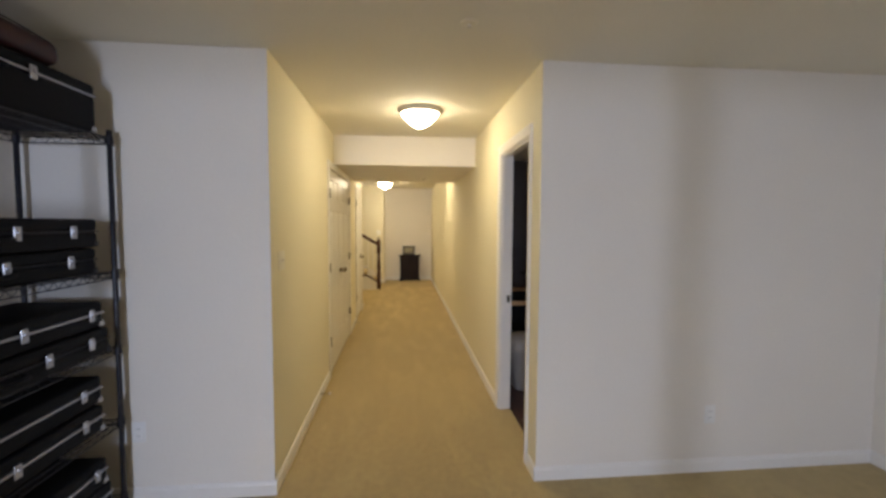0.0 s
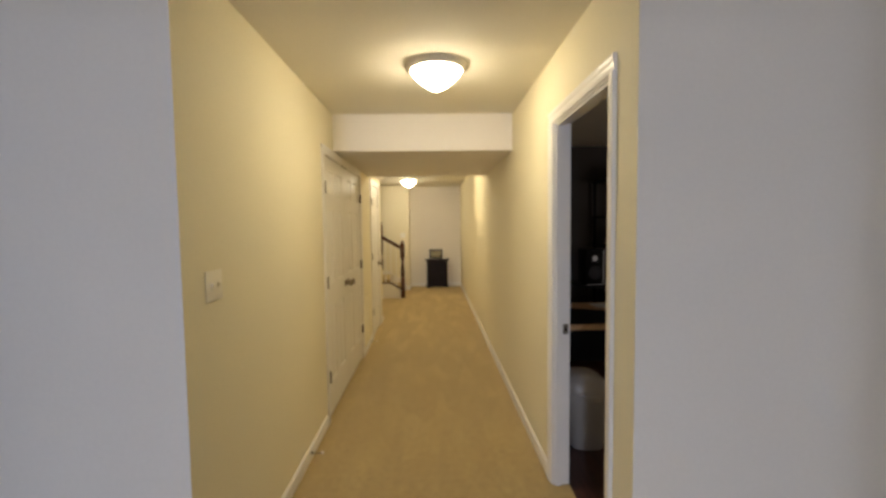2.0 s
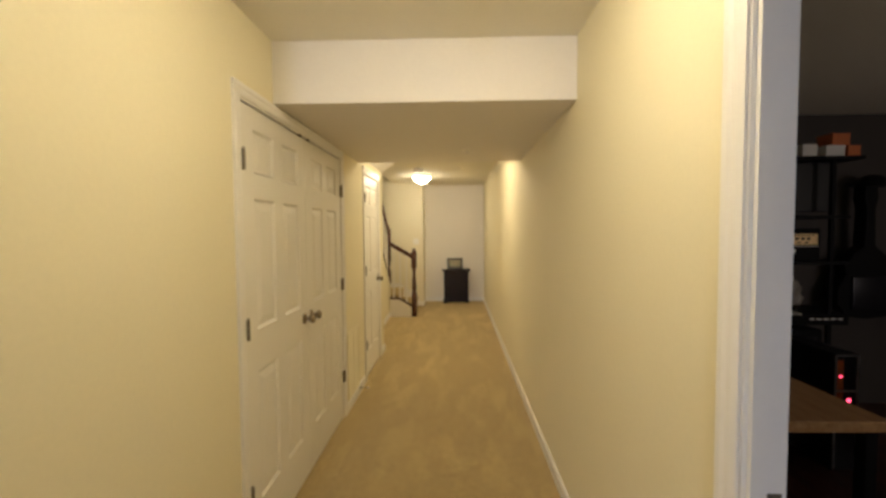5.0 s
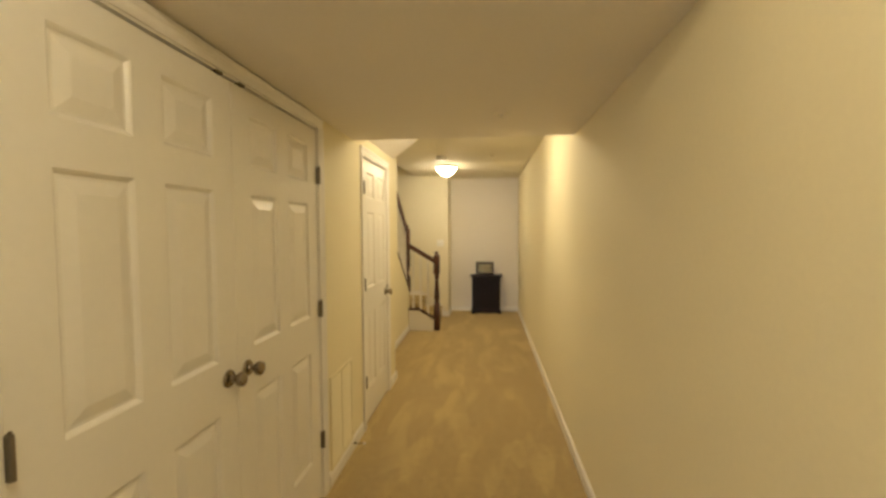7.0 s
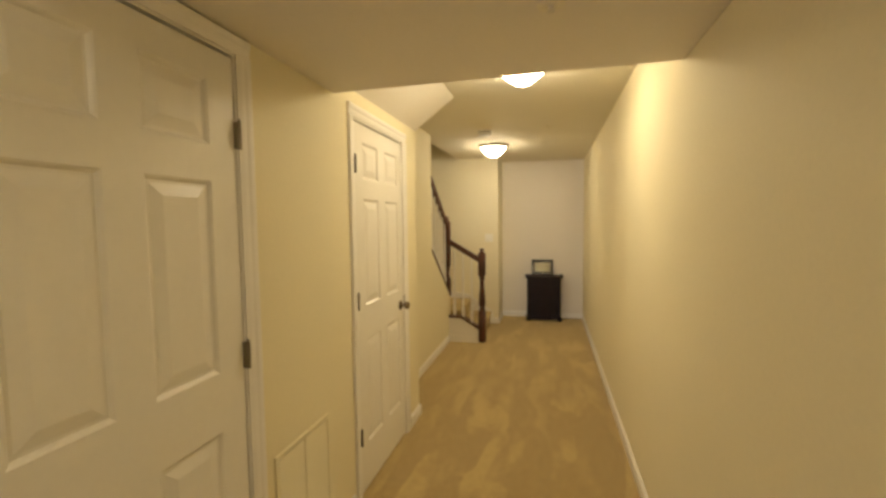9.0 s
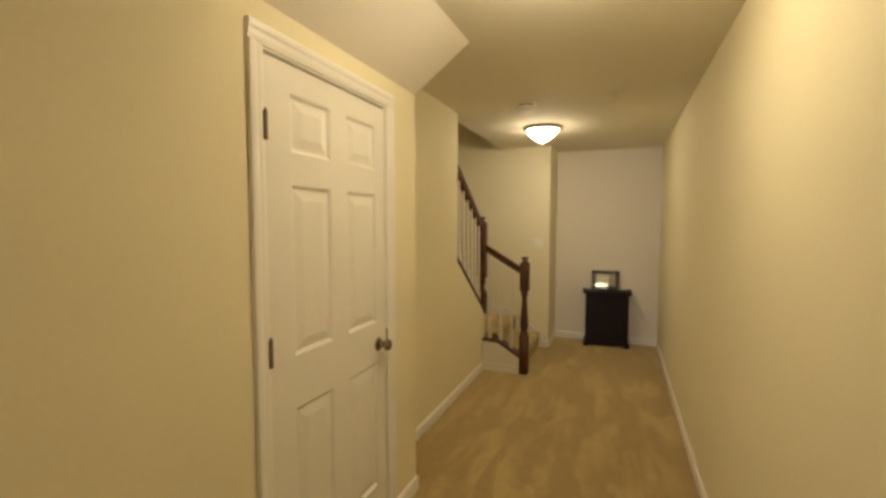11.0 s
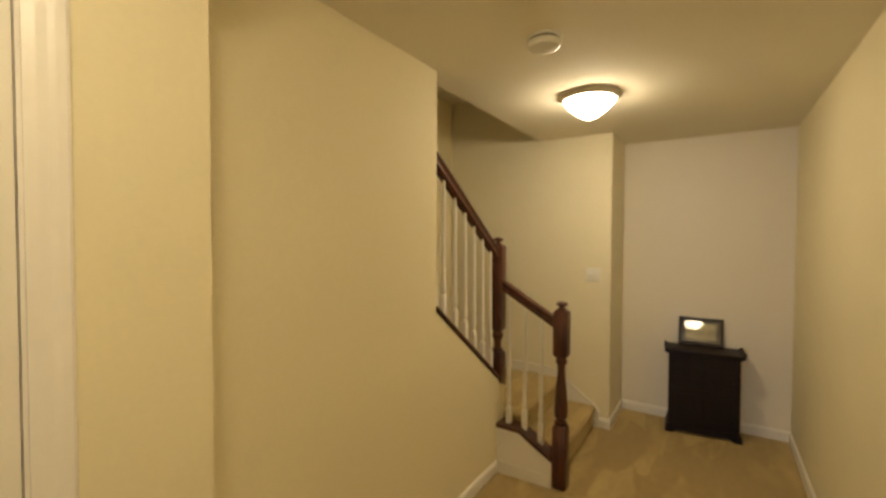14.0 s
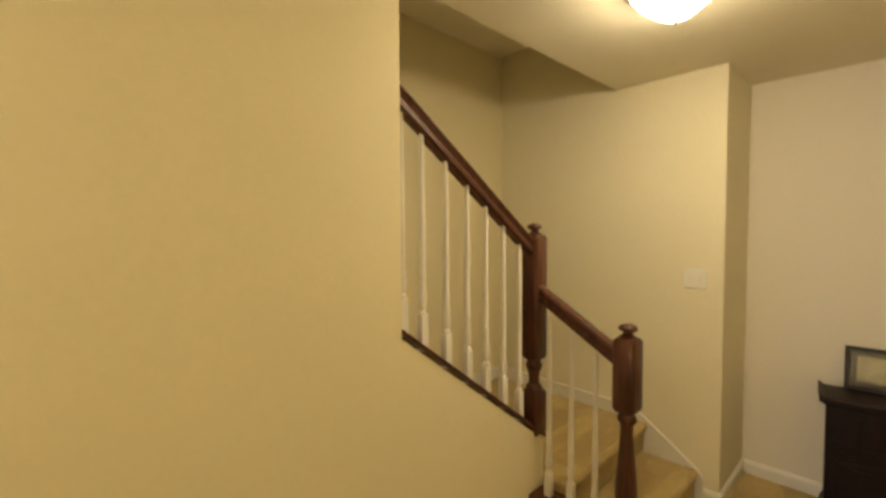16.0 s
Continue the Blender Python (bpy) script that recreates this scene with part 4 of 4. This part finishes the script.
for b in ((3.2, 4.3, FRONT + 0.02, FRONT + 0.07, 1.0, 1.05), (3.2, 4.3, FRONT + 0.02, FRONT + 0.07, 1.95, 2.0), (3.2, 3.25, FRONT + 0.02, FRONT + 0.07, 1.05, 1.95), (4.25, 4.3, FRONT + 0.02, FRONT + 0.07, 1.05, 1.95)):
    part("window_frame", box(*b), M_TRIM, win2)
pane = part("pane", box(3.25, 4.25, FRONT + 0.04, FRONT + 0.045, 1.05, 1.95), M_GLASS, win2)
pane.visible_shadow = False

# ---- the music room ----
desk = empty("desk", pose(0, 0, 0), "honey-coloured wooden desk in the unlit music room", "desk")
part("desktop", box(1.0, 1.845, 3.235, 4.12, 0.706, 0.750, 0.004), M_DESK, desk)
# black legs and a black back sheet stand in for the shade under the desktop
for x in (1.04, 1.80):
    for y in (3.30, 4.06):
        part("leg", box(x - 0.025, x + 0.025, y - 0.025, y + 0.025, 0, 0.706, 0.003), M_BLACK, desk)
part("under_desk_shade", box(1.06, 1.82, 4.04, 4.06, 0.2, 0.706), M_BLACK, desk)

tagged(part("desk_pad", prism([(1.04, 3.25), (1.37, 3.25), (1.60, 3.68), (1.27, 3.84), (1.04, 3.62)], "z", 0.7505, 0.758), M_BLACK), "black pad lying on the wooden desk", "desk pad")
tagged(part("paper_sheet", box(1.54, 1.83, 3.86, 4.06, 0.7505, 0.7525), M_LABEL, m=None), "white paper at the back of the desk", "paper")

bin_ = empty("waste_bin", pose(1.10, 2.93, 0), "beige plastic waste bin with a hooded lid beside the desk", "waste bin")


def rounded_ring(bm, r, z, dx=0.0, n=32, power=3.2):
    """One ring of a rounded-square cross-section."""
    out = []
    for k in range(n):
        a = 2 * math.pi * k / n
        c, q = math.cos(a), math.sin(a)
        f = (abs(c) ** power + abs(q) ** power) ** (-1 / power)
        out.append(bm.verts.new((dx + r * f * c, r * f * q, z)))
    return out


def skin(bm, rings):
    for a, b in zip(rings, rings[1:]):
        for k in range(len(a)):
            bm.faces.new((a[k], a[(k + 1) % len(a)], b[(k + 1) % len(a)], b[k]))


bm = bmesh.new()
rs = [rounded_ring(bm, r, z) for r, z in ((0.105, 0.0), (0.110, 0.006), (0.148, 0.335), (0.150, 0.345))]
skin(bm, rs)
bm.faces.new(rs[0])
part("body", bm, M_BIN, bin_, smooth=True)
bm = bmesh.new()
rs = [rounded_ring(bm, r, z) for r, z in ((0.146, 0.335), (0.162, 0.338), (0.166, 0.350), (0.164, 0.385), (0.156, 0.392))]
skin(bm, rs)
part("rim", bm, M_BIN, bin_, smooth=True)
bm = bmesh.new()
rs = []
for i in range(9):
    a = radians(i * 11)
    rs.append(rounded_ring(bm, 0.156 * math.cos(a) ** 0.7 if i < 8 else 0.03, 0.390 + 0.125 * math.sin(a), -0.035 * math.sin(a)))
skin(bm, rs)
bm.faces.new(rs[-1])
part("hooded_lid", bm, M_BIN, bin_, smooth=True)

rack = empty("equipment_rack", pose(0, 0, 0), "black metal equipment rack against the wall", "rack")
for x in (2.02, 2.86):
    for y in (4.72, 5.18):
        part("post", box(x - 0.014, x + 0.014, y - 0.014, y + 0.014, 0, 1.985, 0.002), M_BLACK, rack)
for z, x1 in ((0.80, 2.97), (1.235, 2.97), (1.565, 2.96), (1.985, 3.05)):
    part("shelf_board", box(1.70 if z < 1 else 1.99, x1, 4.68, 5.21, z, z + 0.022, 0.002), M_BLACK, rack)

amp = empty("amplifier_head", pose(2.485, 4.86, 1.257), "black guitar amplifier head with a gold control panel", "amplifier")
part("cabinet", box(-0.315, 0.315, -0.13, 0.13, 0, 0.240, 0.014, seg=3), M_BLACK, amp, smooth=True)
pan = part("control_panel", box(-0.288, 0.288, -0.139, -0.130, 0.120, 0.200, 0.002), M_GOLD, amp, "gold control panel")
for i in range(12):
    part("control_knob", lathe([(0, 0), (0.009, 0), (0.008, 0.012), (0, 0.013)], 12, m=pose(-0.235 + i * 0.041, -0.139, 0.165, 90)), M_BLACKMETAL, pan, smooth=True)
part("legend_bar", box(-0.26, 0.26, -0.1405, -0.1385, 0.185, 0.190), M_BLACKMETAL, pan)
for i in range(9):
    part("legend_bar", box(-0.24 + i * 0.054, -0.215 + i * 0.054, -0.1405, -0.1385, 0.132, 0.142), M_BLACKMETAL, pan)
part("script_badge", tube([(-0.125 + i * 0.0109, -0.137, 0.070 + 0.020 * math.sin(i * 1.7) * (1.5 if i in (0, 1, 2) else 0.8)) for i in range(24)], 0.010, 6), M_LABEL, amp, "white script badge", smooth=True)
part("piping", box(-0.295, 0.295, -0.134, -0.129, 0.106, 0.111), M_LABEL, amp)
part("handle", tube([(-0.09, 0, 0.237), (-0.07, 0, 0.259), (0.07, 0, 0.259), (0.09, 0, 0.237)], 0.008, 6), M_BLACK, amp)

tv = empty("monitor", pose(2.64, 4.86, 1.587), "switched-off dark flat monitor on the rack", "monitor")
part("screen", box(-0.312, 0.312, -0.03, -0.026, 0.045, 0.385), material("dark_screen", (0.010, 0.009, 0.009), 0.55, spread=0.02, bump=0), tv)
part("bezel", box(-0.327, 0.327, -0.026, 0.02, 0.03, 0.398, 0.006, seg=2), M_BLACKMETAL, tv)
part("stand", box(-0.12, 0.12, -0.07, 0.09, 0, 0.012, 0.003), M_BLACKMETAL, tv)
part("neck", box(-0.03, 0.03, 0.0, 0.02, 0.012, 0.06), M_BLACKMETAL, tv)


def carton(x, y, z, w, d, h, mat, label):
    c = empty("small_box", pose(x, y, z, 0, 0, 3), label, "box", "boxes on the rack")
    part("carton", box(-w / 2, w / 2, -d / 2, d / 2, 0, h, 0.003), mat, c)
    part("lid_flap", box(-w / 2 - 0.001, w / 2 + 0.001, -d / 2 - 0.001, d / 2 + 0.001, h - 0.018, h + 0.001, 0.002), mat, c)


carton(2.52, 4.80, 2.008, 0.16, 0.16, 0.075, M_GREY, "small grey cardboard box on the rack")
carton(2.70, 4.80, 2.008, 0.11, 0.14, 0.090, M_LABEL, "small white cardboard box on the rack")
carton(2.87, 4.79, 2.008, 0.14, 0.14, 0.080, M_LABEL, "small white cardboard box on the rack")
carton(3.01, 4.80, 2.008, 0.09, 0.14, 0.080, M_ORANGE, "small orange cardboard box on the rack")
carton(2.92, 4.80, 2.090, 0.13, 0.13, 0.085, M_ORANGE, "small orange and white box stacked on another")
carton(2.32, 4.84, 2.008, 0.24, 0.18, 0.110, M_BLACK, "black box on the rack")

spk = empty("studio_monitor", pose(1.86, 4.86, 0.822), "black studio monitor speaker with a pale edge on the rack", "speaker")
part("box", box(-0.10, 0.10, -0.12, 0.14, 0, 0.40, 0.010, seg=2), M_BLACK, spk, smooth=True)
part("woofer", lathe([(0.075, 0), (0.078, 0.006), (0.070, 0.008), (0.030, -0.012), (0, -0.006)], 24, m=pose(0, -0.121, 0.14, 90)), M_BLACKMETAL, spk, smooth=True)
part("tweeter", lathe([(0.030, 0), (0.030, 0.004), (0.012, 0.002), (0, 0.006)], 16, m=pose(0, -0.121, 0.30, 90)), M_SILVER, spk, smooth=True)
part("edge_trim", box(0.092, 0.099, -0.1245, -0.1195, 0.01, 0.39), M_SILVER, spk)
part("edge_trim", box(-0.09, 0.09, -0.1245, -0.1195, 0.006, 0.013), M_SILVER, spk)

papers = empty("sheet_music", pose(2.39, 5.04, 0.823, -14), "printed white sheets leaning against the back of the rack", "paper")
part("sheet", box(-0.16, 0.16, 0, 0.003, 0, 0.21), M_LABEL, papers)
for i in range(7):
    part("print_bar", box(-0.14, 0.14 - 0.03 * (i % 3), -0.0015, -0.0003, 0.02 + i * 0.027, 0.030 + i * 0.027), M_GREY, papers)

cloth = empty("plastic_bag", pose(2.78, 5.03, 0.823), "crumpled white plastic bag on the rack", "bag")
bm = bmesh.new()
bmesh.ops.create_icosphere(bm, subdivisions=4, radius=1.0)
for v in bm.verts:
    n = noise.noise(v.co * 2.3) * 0.35 + noise.noise(v.co * 6.0) * 0.14
    v.co = Vector((v.co.x * 0.115, v.co.y * 0.07, max(0.0, 0.13 + v.co.z * 0.15))) * (1 + n)
    v.co.z = max(0.0, v.co.z)
part("crumpled_film", bm, M_BIN, cloth, smooth=True)

kb = empty("keyboard_controller", pose(2.60, 4.84, 0.823, 4), "black keyboard controller with white markings on the rack", "keyboard")
part("chassis", box(-0.38, 0.38, -0.15, 0.15, 0, 0.06, 0.008, seg=2), M_BLACK, kb, smooth=True)
for i in range(14):
    part("key", box(-0.34 + i * 0.028, -0.315 + i * 0.028, -0.148, -0.03, 0.058, 0.070, 0.002), M_LABEL if i % 3 else M_GREY, kb)
for i in range(5):
    part("legend_bar", box(0.10 + i * 0.05, 0.135 + i * 0.05, -0.1515, -0.149, 0.024, 0.036), M_LABEL, kb)

cabn = empty("speaker_cabinet", pose(2.35, 4.84, 0), "black speaker cabinet on the floor below the rack", "speaker")
part("box", box(-0.34, 0.46, -0.14, 0.16, 0, 0.76, 0.012, seg=2), M_BLACK, cabn, smooth=True)
part("grille", box(-0.30, 0.42, -0.146, -0.139, 0.05, 0.71, 0.002), M_BLACKMETAL, cabn)

tower = empty("computer_tower", pose(2.54, 4.43, 0), "black computer tower with bright edges and a red light", "computer")
part("case", box(-0.07, 0.07, -0.22, 0.22, 0, 0.73, 0.006), M_BLACKMETAL, tower)
for x in (-0.066, 0.066):
    part("edge_trim", box(x - 0.006, x + 0.006, -0.227, -0.219, 0.01, 0.72, 0.002), M_SILVER, tower)
for z in (0.50, 0.72):
    part("edge_trim", box(-0.06, 0.06, -0.2265, -0.2195, z - 0.006, z + 0.006, 0.001), M_SILVER, tower)
part("red_panel", box(-0.058, -0.02, -0.224, -0.2195, 0.30, 0.69), M_ORANGE, tower)
part("indicator", lathe([(0, 0), (0.014, 0), (0.010, 0.004), (0, 0.005)], 12, m=pose(0.02, -0.220, 0.44, 90)), M_LED, tower, "glowing red indicator")
for z in (0.36, 0.585):
    part("indicator", box(-0.045, -0.028, -0.2262, -0.2238, z, z + 0.012, 0.001), M_LED, tower, "glowing red indicator")

def instrument(name, m, outline, depth, label):
    """A guitar-shaped body with neck and head, hung from a hook by the head."""
    g = empty(name, m, label, "guitar")
    loop = outline + [(-u, v) for u, v in outline[-2:0:-1]]
    bm = bmesh.new()
    prism(loop, "y", -depth, depth, 0.012, bm)
    part("body", bm, M_BLACK, g)
    part("hook", rod((0, depth, outline[-1][1] - 0.05), (0, MY1 - m.translation.y, outline[-1][1] - 0.02), 0.008), M_BLACKMETAL, g)
    return g


gtr = instrument("guitar_gig_bag", pose(3.43, 5.08, 0.77), [(0.0, 0.0), (0.16, 0.02), (0.24, 0.11), (0.235, 0.24), (0.175, 0.35), (0.19, 0.44), (0.12, 0.52), (0.045, 0.58), (0.034, 0.88), (0.055, 0.96), (0.045, 1.08), (0.0, 1.11)], 0.055,
                 "black guitar in a soft gig bag hanging on the wall")
part("strap", tube([(0.17, -0.06, 0.50), (0.30, -0.065, 0.34), (0.34, -0.065, 0.10), (0.30, -0.06, -0.10)], 0.011, 6), M_BLACK, gtr)
part("pocket", box(-0.14, 0.14, -0.075, -0.054, 0.08, 0.34, 0.012, seg=2), M_BLACKMETAL, gtr, smooth=True)
part("cap", lathe([(0.095, 0), (0.10, 0.01), (0.085, 0.06), (0.045, 0.09), (0, 0.095)], 20, m=pose(0.03, -0.02, 1.05)), M_BLACK, gtr, smooth=True)
gt2 = instrument("electric_guitar", pose(3.54, 5.165, 0.90), [(0.0, 0.0), (0.12, 0.015), (0.165, 0.09), (0.155, 0.19), (0.115, 0.27), (0.14, 0.36), (0.10, 0.41), (0.027, 0.40), (0.022, 0.84), (0.045, 0.88), (0.04, 0.99), (0.0, 1.0)], 0.022,
                 "dark electric guitar hanging beside the gig bag")
part("pickup", box(-0.04, 0.04, -0.028, -0.021, 0.17, 0.20, 0.002), M_SILVER, gt2)
part("bridge", box(-0.04, 0.04, -0.029, -0.021, 0.10, 0.115, 0.002), M_SILVER, gt2)

post = empty("poster", pose(4.08, MY1, 1.86), "dark framed poster with a red picture on the wall", "poster")
part("frame", box(-0.16, 0.16, -0.020, -0.001, -0.28, 0.28, 0.003), M_BLACKMETAL, post)
part("print", box(-0.125, 0.125, -0.0225, -0.0195, -0.245, 0.245), material("dark_red_print", (0.06, 0.024, 0.02), 0.5, spread=0.6, scale=30, fine=20, bump=0), post)

chair = empty("office_chair", pose(2.74, 3.70, 0, 0, 0, 205), "black padded office chair in the dark room", "office chair")
part("seat", box(-0.25, 0.25, -0.25, 0.25, 0.44, 0.53, 0.035, seg=3), M_BLACK, chair, smooth=True)
bk = box(-0.25, 0.25, 0.22, 0.30, 0.55, 0.99, 0.035, seg=3)
for v in bk.verts:
    v.co.y += 0.10 * (v.co.z - 0.55)
part("backrest", bk, M_BLACK, chair, smooth=True)
part("back_bracket", box(-0.03, 0.03, 0.26, 0.285, 0.42, 0.62), M_BLACKMETAL, chair)
part("column", rod((0, 0, 0.09), (0, 0, 0.44), 0.025), M_BLACKMETAL, chair)
for i in range(5):
    a = i * 2 * math.pi / 5
    part("leg", rod((0, 0, 0.10), (0.29 * math.cos(a), 0.29 * math.sin(a), 0.075), 0.017, 8), M_BLACKMETAL, chair)
    part("castor", lathe([(0, -0.012), (0.026, -0.012), (0.030, 0), (0.026, 0.012), (0, 0.012)], 12, m=pose(0.29 * math.cos(a), 0.29 * math.sin(a), 0.030, 90, 0, 0)), M_BLACK, chair, smooth=True)
for s in (-1, 1):
    part("armrest", tube([(s * 0.25, 0.15, 0.46), (s * 0.30, 0.16, 0.60), (s * 0.30, 0.12, 0.68), (s * 0.30, -0.14, 0.68)], 0.018, 8), M_BLACK, chair, smooth=True)
